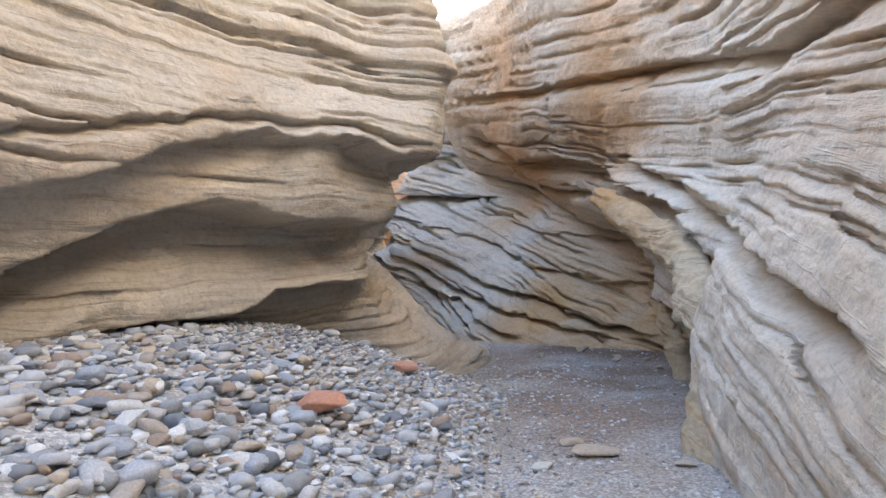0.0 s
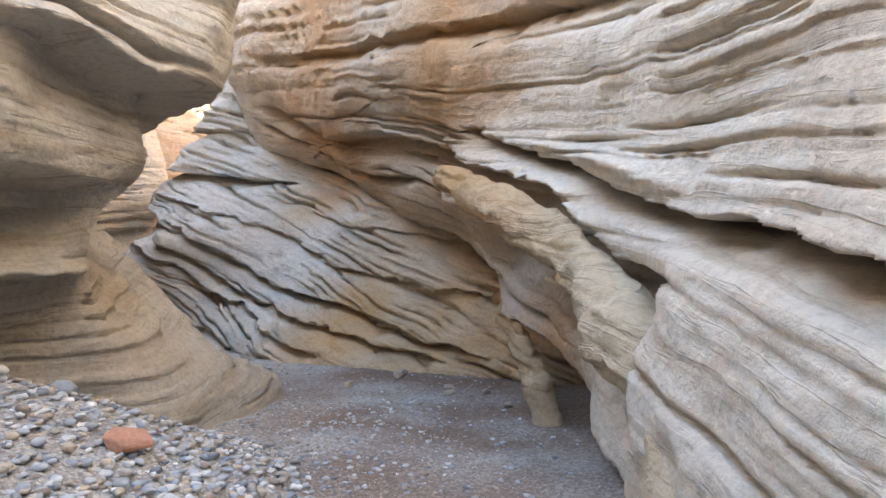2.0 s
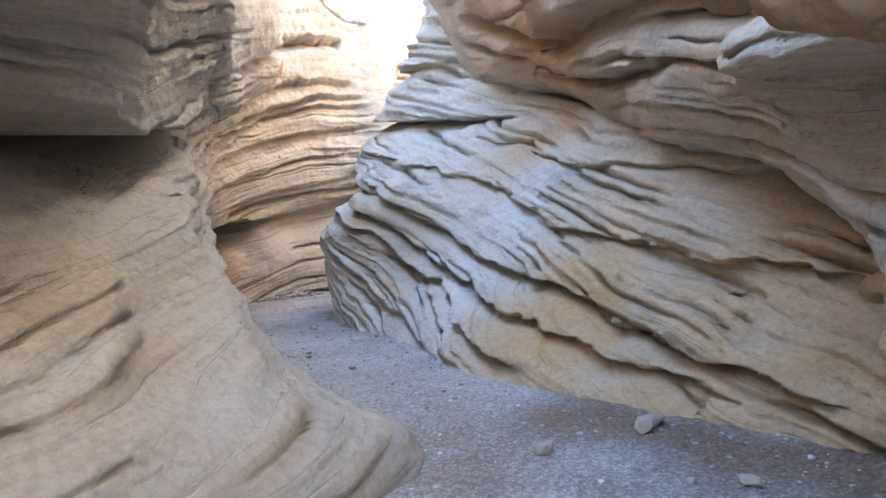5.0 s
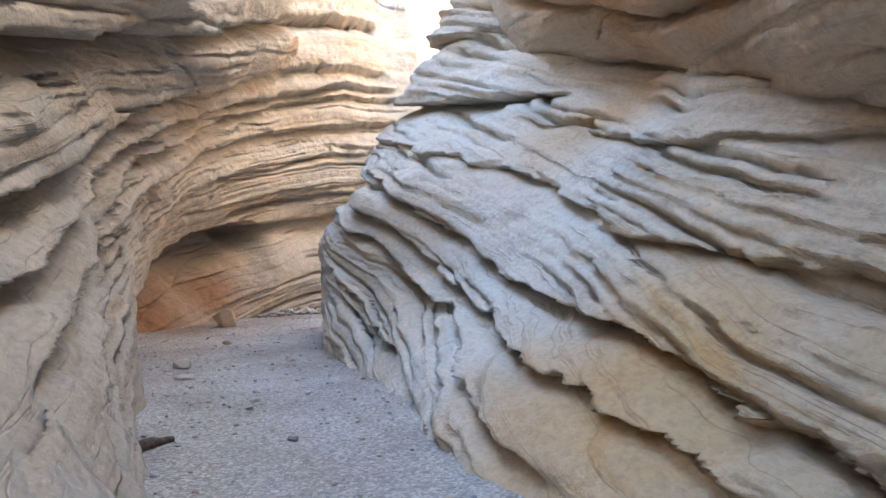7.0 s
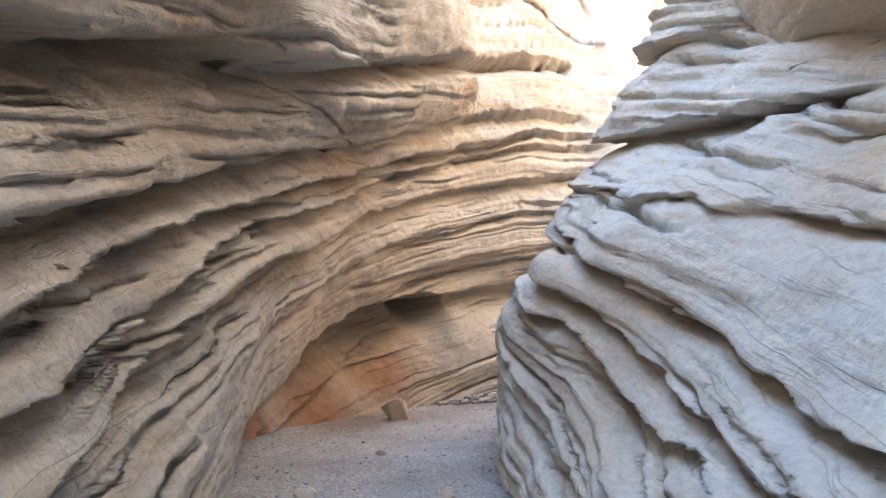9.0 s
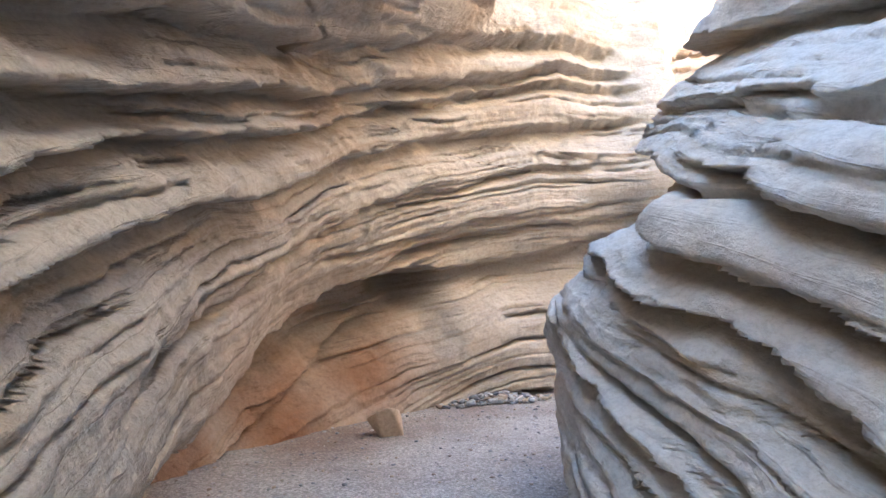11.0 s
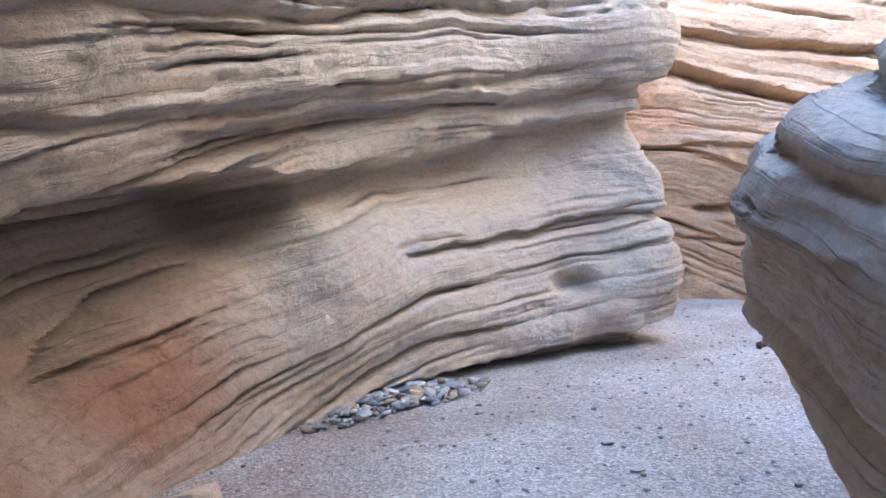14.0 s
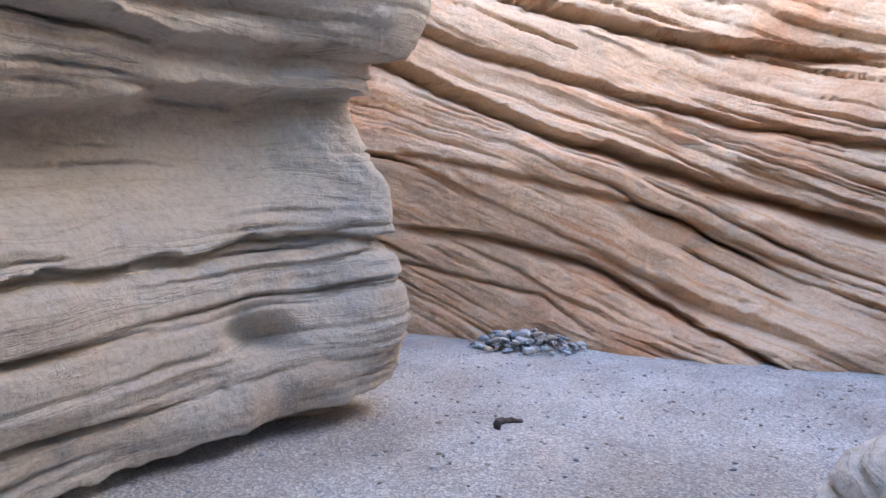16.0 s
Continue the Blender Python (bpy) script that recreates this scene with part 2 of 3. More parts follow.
def distance_to(p, spine):
    best = np.full(p.shape[:-1], 99.0)
    for a, b in zip(spine, spine[1:]):
        a, b = np.array(a), np.array(b)
        t = np.clip(((p - a) @ (b - a)) / ((b - a) @ (b - a)), 0, 1)
        best = np.minimum(best, np.linalg.norm(p - a - t[..., None] * (b - a), axis=-1))
    return best


def rock_wall(name, stations, beds, material, major=0.13, minor=0.035, step=0.042, lift=0.015, seed=1, lumps=0.06, cuts=(), ribs=(), axis=1, thin=0.14, thick=0.5, lean=0.6, tall=9.5, stains_and_light=(), worn=()):
    """A wall through stations (x, y, way into the canyon in degrees, how far it stands out at each of ZS), cut into beds and closed behind."""
    grid, levels = [], ZS[:-1] + (tall,)
    for x, y, way, *out in stations:
        c, s = math.cos(radians(way)), math.sin(radians(way))
        out = out[:-2] + [out[-2] - 0.25, out[-1] - lean]
        grid.append([(x + o * c, y + o * s, z) for o, z in zip(out, levels)])
    grid = np.array(grid)                                            # stations, levels, xyz
    n, m, _ = grid.shape
    lengths = np.linalg.norm(np.diff(grid[:, 5, :2], axis=0), axis=1)
    us = np.concatenate([np.linspace(k, k + 1, max(2, int(l / step)), endpoint=False) for k, l in enumerate(lengths)] + [[n - 1.0]])
    cols = catmull(grid.reshape(n, -1), us).reshape(len(us), m, 3)
    zs = np.concatenate([np.arange(ZS[0], 3.2, lift), np.arange(3.2, 4.6, lift * 2), np.arange(4.6, 7.0, lift * 4), np.arange(7.0, tall + 0.1, 0.2)])
    vs = np.interp(zs, levels, np.arange(m))
    p = catmull(cols.transpose(1, 0, 2).reshape(m, -1), vs).reshape(len(zs), len(us), 3).transpose(1, 0, 2)
    p[..., 2] = zs[None, :]
    along = np.concatenate([[0], np.cumsum(np.linalg.norm(np.diff(p[:, len(zs) // 3], axis=0), axis=1))])
    du, dv = np.gradient(p, axis=0), np.gradient(p, axis=1)
    nor = np.cross(dv, du)
    nor /= np.linalg.norm(nor, axis=-1, keepdims=True) + 1e-9
    way = np.radians(np.interp(us, np.arange(n), [s[2] for s in stations]))
    inward = np.stack([np.cos(way), np.sin(way), 0 * way], -1)[:, None, :]
    nor *= np.sign((nor * inward).sum(-1, keepdims=True) + 1e-9)
    nor = 0.55 * nor + 0.45 * inward
    nor /= np.linalg.norm(nor, axis=-1, keepdims=True)
    h = beds(p[..., 0], p[..., 1], p[..., 2]) + 0.10 * fbm(p, 2.4, 3, seed) + 0.02 * fbm(p, 0.35, 2, seed + 5)
    big, gap = bed_relief(p, h, thin, thick, seed + 11, 0.020)
    small, gap2 = bed_relief(p, h, 0.035, 0.13, seed + 23, 0.012)
    calm = 0.3 + 0.7 * np.clip(0.5 + 1.5 * fbm(p, 1.9, 2, seed + 31), 0, 1)
    crisp = np.clip(0.5 + 1.8 * fbm(p, (1.4, 1.4, 0.7), 2, seed + 37), 0.15, 1)
    for x, y, z, radius in worn:                                     # polished by floods
        calm = calm * (1 - 0.8 * np.exp(-(((p - (x, y, z)) / radius) ** 2).sum(-1)))
        crisp = crisp * (1 - 0.6 * np.exp(-(((p - (x, y, z)) / radius) ** 2).sum(-1)))
    out = (major * (big - 0.4) - 1.5 * major * gap) * calm + minor * (small - 0.4 - 1.8 * gap2) * crisp
    out = out + lumps * fbm(p, 1.1, 3, seed + 2) + 0.022 * fbm(p, 0.22, 4, seed + 9, 0.6)
    cut = sum((undercut(p, axis, 0.04 * vnoise(p, 0.4, seed + 51) + 0.025 * vnoise(p, 0.12, seed + 52), *c) for c in cuts), np.zeros(h.shape))
    for spine, radius, height in ribs:
        out = out + height * np.exp(-(distance_to(p, spine) / (radius * (1 + 0.3 * vnoise(p, 0.4, seed + 60)))) ** 2)
    p = p + nor * out[..., None] - inward * cut[..., None]
    nu, nv = len(us), len(zs)
    back = inward[:, 0, :]
    crown = p[:, -1] - 3.0 * back + np.array((0, 0, 0.4))
    foot = p[:, 0] - 3.2 * back - np.array((0, 0, 0.2))
    pts = np.concatenate([p.reshape(-1, 3), crown, foot])
    a = (np.arange(nu - 1)[:, None] * nv + np.arange(nv - 1)[None, :]).ravel()
    faces = np.stack([a, a + nv, a + nv + 1, a + 1], 1)
    k = np.arange(nu - 1)
    t, c0, f0 = k * nv + nv - 1, nu * nv + k, nu * nv + nu + k
    faces = np.concatenate([faces, np.stack([t, t + nv, c0 + 1, c0], 1), np.stack([c0, c0 + 1, f0 + 1, f0], 1)])
    uv = np.stack([np.repeat(along[:, None], nv, 1), h], -1).reshape(-1, 2)
    uv = np.concatenate([uv, np.stack([along, along * 0 + 9], 1), np.stack([along, along * 0], 1)])
    mesh = bpy.data.meshes.new(name)
    mesh.vertices.add(len(pts))
    mesh.vertices.foreach_set("co", pts.ravel())
    mesh.loops.add(faces.size)
    mesh.loops.foreach_set("vertex_index", faces.ravel())
    mesh.polygons.add(len(faces))
    mesh.polygons.foreach_set("loop_start", np.arange(0, faces.size, 4))
    mesh.polygons.foreach_set("loop_total", np.full(len(faces), 4))
    layer = mesh.uv_layers.new(name="beds")
    layer.data.foreach_set("uv", uv[faces.ravel()].ravel())
    # round spots that carry real stain and painted light or shade alike
    stain_and_light = np.zeros(len(pts))
    for x, y, z, radius in stains_and_light:
        stain_and_light = np.maximum(stain_and_light, np.exp(-(((pts - (x, y, z)) / radius) ** 2).sum(1)))
    mesh.attributes.new("stain_and_light", "FLOAT", "POINT").data.foreach_set("value", np.clip(1.1 * stain_and_light, 0, 1))
    mesh.update()
    mesh.validate()
    mesh.polygons.foreach_set("use_smooth", np.ones(len(mesh.polygons), bool))
    mesh.materials.append(material)
    return new(name, mesh)


# beds rise along the canyon; nearly level by the two noses
def rise(y, rows):
    return np.interp(y, [r[0] for r in rows], [r[1] for r in rows])


WEST_RISE = [(-4, 0.0), (11, 0.3), (13, 0.7), (16, 1.75), (20, 3.2), (24, 4.3), (27, 4.6), (34, 4.8)]
EAST_RISE = [(-4, -3.4), (12, 0.0), (22, 2.4), (30, 3.0)]


def beds_west(x, y, z):
    return z - rise(y, WEST_RISE)


def beds_east(x, y, z):
    return z - rise(y, EAST_RISE)


def beds_fin(x, y, z):
    return z - 0.25 * (y - 14) + 0.20 * x


def beds_north(x, y, z):
    return z - np.interp(x, [-5, -2, 0.2, 1.9, 3.7, 6], [4.6, 3.9, 2.8, 2.1, 1.2, 0.0])


west = [
    (-3.4, -10.0, 20, 0, 0, 0, 0, 0, 0, 0, 0, 0, 0, 0),
    (-2.8, -3.0, 0, 0, 0, 0, 0, 0, 0, 0, 0, 0, 0, 0),
    (-2.3, 3.5, 0, -0.4, -0.4, -0.4, -0.3, -0.2, 0, 0, -0.1, -0.2, -0.9, -2.4),
    (-1.5, 6.8, -15, -1.0, -0.95, -0.75, -0.55, -0.3, 0.05, 0.0, -0.1, -0.2, -0.8, -2.4),
    (-0.75, 8.7, -35, -0.9, -0.8, -0.5, -0.3, -0.25, 0.05, 0.1, -0.1, -0.2, -0.6, -2.2),
    (0.1, 10.0, -50, -0.6, -0.6, -0.6, -0.5, -0.45, 0.0, 0.2, -0.15, -0.2, -0.5, -1.8),
    (0.5, 10.8, 0, -0.1, -0.2, -0.4, -0.7, -0.7, -0.2, 0.2, 0.25, 0.3, 0.0, -1.2),
    (0.2, 11.8, 40, 1.35, 1.0, 0.05, -0.55, -0.8, -0.5, 0.0, 0.2, 0.2, 0.0, -1.0),
    (-0.4, 13.0, 40, 0.8, 0.65, 0.4, 0.1, -0.2, -0.3, -0.2, 0.0, 0.1, -0.2, -1.0),
    (-1.1, 14.3, 38, 0.45, 0.4, 0.3, 0.2, 0.1, 0.0, 0.0, 0.18, 0.35, 0.2, -0.6),
    (-1.9, 15.5, 35, 0.25, 0.25, 0.2, 0.15, 0.1, 0.0, 0.05, 0.3, 0.5, 0.35, -0.3),
    (-2.65, 16.7, 30, 0.0, 0.0, 0.05, 0.05, 0.1, 0.1, 0.1, 0.3, 0.6, 0.5, 0.0),
    (-3.6, 18.3, 25, -0.55, -0.5, -0.25, -0.2, -0.1, 0.1, 0.25, 0.35, 0.8, 1.4, 1.2),
    (-4.4, 20.0, 10, -0.6, -0.55, -0.5, -0.45, -0.3, 0.0, 0.3, 0.4, 0.7, 1.8, 1.9),
    (-4.7, 21.5, 0, -0.4, -0.4, -0.45, -0.5, -0.35, 0.0, 0.3, 0.4, 0.5, 1.6, 1.9),
    (-4.7, 23.0, -25, -0.1, -0.1, 0.05, 0.1, 0.0, 0.0, 0.4, 0.5, 0.5, 1.2, 1.7),
    (-4.0, 24.6, -55, 0.0, 0.05, 0.15, 0.1, 0.0, -0.3, 0.3, 0.45, 0.5, 1.1, 2.0),
    (-3.2, 25.4, -65, -0.1, 0.0, 0.05, -0.1, -0.2, -0.5, -0.1, 0.3, 0.3, 0.3, 0.3),
    (-2.2, 26.0, -20, -0.3, -0.1, 0.05, 0.05, -0.05, -0.1, -0.2, 0.2, 0.1, 0.0, 0.0),
    (-2.8, 27.2, 50, 0, 0, 0, 0, -0.1, -0.2, -0.2, 0.0, 0.0, 0.0, 0.0),
    (-3.6, 29.4, 40, 0, 0, 0, 0, 0, 0, 0, 0, 0, 0, 0),
    (-4.5, 31.5, 30, 0, 0, 0, 0, 0, 0, 0, 0, 0, 0, 0),
]
east = [
    (-3.2, -9.0, 90, 0, 0, 0, 0, 0, 0, 0, 0, 0, 0, 0),
    (1.0, -8.0, 115, 0, 0, 0, 0, 0, 0, 0, 0, 0, 0, 0),
    (3.0, -3.0, 180, 0.2, 0.2, 0.2, 0.1, 0.1, 0, 0, 0, 0, 0, 0),
    (2.9, 3.5, 180, 0.75, 0.7, 0.6, 0.45, 0.25, -0.05, -0.2, -0.25, -0.3, -0.3, -0.1),
    (2.9, 6.3, 180, 0.7, 0.66, 0.56, 0.42, 0.28, 0.05, -0.1, -0.15, -0.2, -0.2, 0.0),
    (2.9, 8.0, 180, 0.55, 0.55, 0.45, 0.32, 0.12, 0.0, -0.05, -0.1, -0.15, -0.1, 0.1),
    (3.0, 9.2, 180, 0.15, 0.25, 0.3, 0.2, 0.1, 0.0, 0.0, -0.05, -0.05, -0.2, -0.2),
    (3.0, 10.3, 180, -0.25, -0.2, 0.0, 0.05, 0.3, 0.0, 0.0, 0.0, 0.0, 0.0, 0.0),
    (3.0, 11.5, 180, -0.3, -0.25, 0.0, 0.0, 0.05, 0.5, 0.1, 0.2, 0.2, 0.2, 0.2),
    (3.2, 13.0, 185, -0.4, -0.4, -0.5, -0.4, 0.0, 0.4, 0.55, 0.8, 0.9, 1.2, 1.7),
    (3.2, 14.7, 190, -1.2, -1.2, -1.2, -1.0, -0.5, 0.5, 0.9, 1.2, 1.4, 1.7, 2.2),
    (3.0, 16.5, 195, -1.2, -1.2, -1.2, -1.2, -1.0, 0.0, 0.8, 1.3, 1.5, 1.9, 2.4),
    (2.4, 18.5, 200, -1.2, -1.2, -1.2, -1.2, -1.2, -1.0, -0.6, 0.6, 1.4, 2.4, 3.0),
    (1.8, 20.5, 195, -1.2, -1.2, -1.2, -1.2, -1.2, -1.0, -0.8, 0.0, 1.1, 2.0, 2.6),
    (2.2, 23.0, 180, -1.2, -1.2, -1.2, -1.2, -1.2, -1.0, -0.8, 0.0, 0.3, 0.5, 0.5),
    (3.5, 26.0, 180, -1.2, -1.2, -1.2, -1.2, -1.2, -1.0, -0.8, 0.0, 0.0, 0.0, 0.0),
]
fin = [
    (4.2, 11.6, 215, 0, -0.15, -0.5, -0.9, -1.3, -1.7, -2.2, -2.5, -2.7, -3.0, -3.2),
    (2.55, 13.2, 215, 0, -0.15, -0.5, -0.9, -1.3, -1.7, -2.1, -2.4, -2.6, -3.0, -3.2),
    (1.0, 14.75, 215, 0.1, -0.1, -0.5, -0.9, -1.2, -1.55, -2.0, -2.3, -2.5, -3.0, -3.2),
    (-0.05, 16.4, 215, 0.1, -0.15, -0.5, -0.75, -1.0, -1.4, -2.2, -2.9, -3.2, -3.4, -3.4),
    (-0.85, 17.7, 217, 0.1, 0.0, -0.2, -0.4, -0.4, -0.45, -1.2, -1.9, -2.3, -3.3, -3.3),
    (-1.6, 18.7, 205, 0.0, 0.0, 0.0, -0.05, -0.1, -0.25, -0.75, -1.5, -1.9, -3.0, -3.2),
    (-2.0, 20.0, 180, -0.3, -0.2, 0.0, 0.15, 0.18, -0.45, -0.45, -0.8, -1.1, -1.8, -1.8),
    (-1.75, 21.2, 160, -0.35, -0.25, -0.05, 0.1, 0.1, -0.25, -0.2, -0.35, -0.7, -1.3, -1.2),
    (-1.15, 22.4, 135, 0.1, 0.05, -0.05, -0.3, -0.6, -0.7, -0.6, -0.8, -1.0, -1.4, -1.3),
    (-0.35, 23.5, 120, 0.1, 0, -0.15, -0.5, -0.7, -0.6, -0.9, -1.2, -1.3, -1.6, -1.8),
    (4.5, 24.8, 90, 0, 0, -0.1, -0.2, -0.4, -0.6, -0.9, -1.2, -1.3, -1.6, -1.8),
]
north = [
    (-5.5, 32.0, -80, 0, 0, 0, 0, 0, 0, 0, 0, 0, 0, 0),
    (-3.0, 30.6, -75, 0, 0, 0, 0, 0, 0, 0, 0, 0, 0, 0),
    (-0.6, 29.4, -80, 0.1, 0.0, -0.1, -0.1, 0.0, 0.1, 0.2, -0.3, -0.5, -0.7, -0.7),
    (0.7, 28.9, -90, 0.7, 0.55, 0.2, 0.0, 0.0, 0.05, 0.1, -0.3, -0.5, -0.7, -0.7),
    (2.2, 28.6, -105, 1.1, 0.9, 0.2, 0.0, 0.0, 0.1, 0.0, -0.2, -0.4, -0.6, -0.6),
    (4.0, 27.2, -130, 0.5, 0.45, 0.2, 0.0, 0.0, 0.0, 0.0, -0.2, -0.4, -0.6, -0.6),
    (5.6, 24.5, -165, 0, 0, 0, 0, 0, 0, 0, 0, 0, 0, 0),
    (5.8, 21.0, 180, 0, 0, 0, 0, 0, 0, 0, 0, 0, 0, 0),
]
WEST_CUTS = [
    ([(5, 1.95), (7, 2.08), (8.5, 2.46), (9.3, 2.57), (10.6, 2.5)], 0.12, 0.07),
    ([(5, 1.5), (7.15, 1.72), (8, 2.1), (8.8, 2.38), (9.6, 2.4)], 0.2, 0.4),
    ([(5, 1.0), (7.37, 1.28), (8.07, 1.7), (8.55, 1.82), (9.5, 1.72), (10.6, 1.7)], 0.5, 0.4),
    ([(5.5, 0.7), (8.1, 0.88), (9.2, 0.94), (9.45, 1.12), (10.8, 1.18)], 0.45, 9),
    ([(9.2, 2.42), (10.1, 2.38), (11, 2.45), (12.2, 2.3)], 0.4, 0.4),
    ([(10.6, 2.2), (12, 1.95), (13, 1.95), (14.2, 2.25)], 0.8, 0.4),
    ([(13.2, 2.0), (14, 2.2), (15, 2.57), (16, 3.0), (17.3, 3.4), (20, 4.55), (22.7, 5.7), (24.4, 6.2), (25.5, 6.4)], 0.5, 0.2),
    ([(13.0, 1.15), (14, 1.46), (14.7, 1.72), (15.6, 2.08), (16.7, 2.5), (18, 3.0), (19.2, 3.37), (21, 4.1), (22.8, 4.75), (24, 5.1), (25.6, 5.3)], 0.30, 0.20),
    ([(13.0, 0.85), (14.2, 1.2), (15.75, 1.87), (16.5, 2.11), (17.4, 2.41), (17.8, 2.6), (19.35, 3.1), (21, 3.72), (23, 4.33), (24, 4.75), (25.8, 5.0)], 0.30, 0.16),
    ([(13.2, 0.65), (14.2, 0.94), (15.5, 1.35), (16.15, 1.73), (16.8, 2.0), (17.5, 2.23), (18.5, 2.53), (20, 3.07), (21.4, 3.62), (24, 4.5), (25.8, 4.75)], 0.26, 0.18),
    ([(13.6, 0.4), (14.8, 0.8), (15.7, 1.2), (16.4, 1.5), (17.2, 1.81), (18.2, 2.05), (19.3, 2.45), (20.6, 2.9), (21.7, 3.25), (23.6, 3.8), (25.6, 4.24)], 0.26, 0.28),
    ([(16.8, 0.95), (18.3, 1.47), (19.3, 1.78), (20.1, 2.1), (21, 2.45), (22.5, 2.83), (24, 3.3), (25.6, 3.5)], 0.14, 0.12),
    ([(20.2, 1.75), (21.5, 2.05), (23, 2.35), (24.6, 2.75), (25.8, 3.0)], 0.10, 0.10),
    ([(16.8, 0.05), (17.66, 0.42), (18.7, 0.75), (19.4, 1.0), (20.1, 1.22), (20.6, 1.46), (21.9, 1.73), (23.2, 1.9)], 0.8, 0.85),
    ([(22.2, 1.77), (23.4, 1.92), (24.8, 2.12), (25.3, 2.4), (26.5, 2.6)], 0.36, 0.45),
    ([(18.6, -0.3), (20.1, 0.24), (20.7, 0.48), (21.5, 0.86), (21.9, 1.13), (22.6, 1.3)], 0.22, 0.25),
    ([(23.6, 1.2), (25.1, 1.32), (25.6, 1.4), (26.7, 1.5)], 0.15, 0.12),
    ([(23.3, 0.12), (24.7, 0.1), (25.3, 0.16), (26, 0.28), (26.9, 0.3)], 0.3, 9),
    ([(21.5, 1.9), (24, 2.5), (25.1, 2.62), (25.6, 2.75), (27, 2.9)], 0.2, 0.2),
]
EAST_CUTS = [
    ([(6.0, 0.85), (7.5, 1.2), (8.75, 1.46), (9.6, 1.73), (10.4, 1.96), (11.1, 2.23), (12.2, 2.6)], 0.45, 0.11),
    ([(8.4, 1.0), (9.3, 1.28), (9.6, 1.45), (10.2, 1.7), (10.85, 1.9), (12.7, 2.5), (14, 2.9), (16, 3.2), (18.4, 4.3)], 0.3, 0.25),
    ([(8.5, 0.6), (8.9, 0.75), (9.75, 1.1), (10.2, 1.4), (11.1, 1.7), (12.3, 1.8)], 0.45, 0.4),
    ([(10.6, 0.3), (11.3, 0.7), (13.6, 1.05), (14.4, 1.45), (15.3, 1.9), (16, 2.25), (17, 2.6), (18.5, 3.15), (20, 3.8), (21, 4.1), (22.5, 4.3)], 1.3, 9),
    ([(8.4, 0.0), (9.4, 0.15), (10.3, 0.55), (11.2, 0.75), (12.4, 0.8)], 0.3, 9),
    ([(4, 2.2), (8, 2.5), (11, 3.3), (15, 4.2), (18, 5.0)], 0.18, 0.15),
    ([(13.5, 2.3), (15, 2.5), (16.5, 2.9), (19, 4.2)], 0.2, 0.12),
]
EAST_RIBS = [
    ([(2.8, 12.4, 2.45), (2.9, 11.1, 2.02), (3.05, 10.36, 1.74), (3.1, 9.6, 1.53), (3.0, 8.75, 1.26), (2.9, 7.5, 1.0)], 0.16, 0.16),
    ([(3.0, 10.4, 2.06), (3.0, 9.6, 1.82), (3.0, 8.75, 1.56), (2.9, 7.5, 1.32)], 0.08, 0.16),
]
WEST_RIBS = [
    ([(-4.1, 25.05, 0.62), (-3.95, 25.15, 0.58)], 0.13, -0.26),
    ([(-3.3, 25.4, 0.76), (-3.08, 25.45, 0.75)], 0.13, -0.28),
    ([(-2.6, 17.0, 0.95), (-2.55, 16.9, 0.9)], 0.10, -0.12),
    ([(-1.7, 15.2, 0.75), (-1.6, 15.1, 0.7)], 0.11, -0.14),
    ([(-1.0, 13.9, 1.8), (-0.45, 12.75, 1.2), (-0.1, 12.5, 0.75), (0.3, 12.0, 0.4)], 0.16, 0.16),
    ([(-0.3, 11.9, 1.1), (0.0, 11.4, 0.7), (0.15, 11.0, 0.3)], 0.14, 0.12),
]
FIN_CUTS = [
    ([(12.6, 0.18), (13.2, 0.3), (13.65, 0.4), (14.1, 0.5), (14.7, 0.7), (15.2, 0.83), (16.1, 0.92), (16.8, 1.1), (17.5, 1.42), (18.2, 2.0), (18.8, 2.2)], 0.24, 0.13),
    ([(13.0, 0.1), (13.5, 0.22), (14, 0.32), (14.6, 0.45), (15.5, 0.6), (16.2, 0.72), (16.95, 0.87), (17.6, 1.14), (17.9, 1.4), (18.6, 1.85), (19.2, 1.95)], 0.22, 0.13),
    ([(14.2, 0.1), (15, 0.25), (15.6, 0.38), (16.2, 0.53), (17, 0.72), (17.65, 0.91), (18.2, 1.35), (18.8, 1.65), (19.5, 1.75)], 0.22, 0.14),
    ([(15.8, 0.0), (16.65, 0.22), (17.7, 0.5), (18.2, 0.76), (18.8, 1.1), (19.6, 1.35)], 0.16, 0.16),
    ([(12.6, 0.75), (14, 0.95), (15.6, 1.29), (16.76, 1.67), (17.74, 2.08), (18.57, 2.37), (19.6, 2.7)], 0.14, 0.14),
    ([(12.8, 1.35), (14.2, 1.55), (16.0, 1.9), (17.2, 2.2), (18.4, 2.6)], 0.10, 0.10),
    ([(18.4, 1.95), (19.2, 2.25), (20.0, 2.45), (20.8, 2.6), (22, 2.8), (23, 2.9)], 0.38, 0.32),
    ([(18.2, 2.8), (19.5, 3.15), (21, 3.4), (22.4, 3.6), (23.4, 3.7)], 0.40, 0.25),
    ([(18.0, 3.6), (19.5, 4.0), (21, 4.2), (22.4, 4.3)], 0.3, 0.2),
]
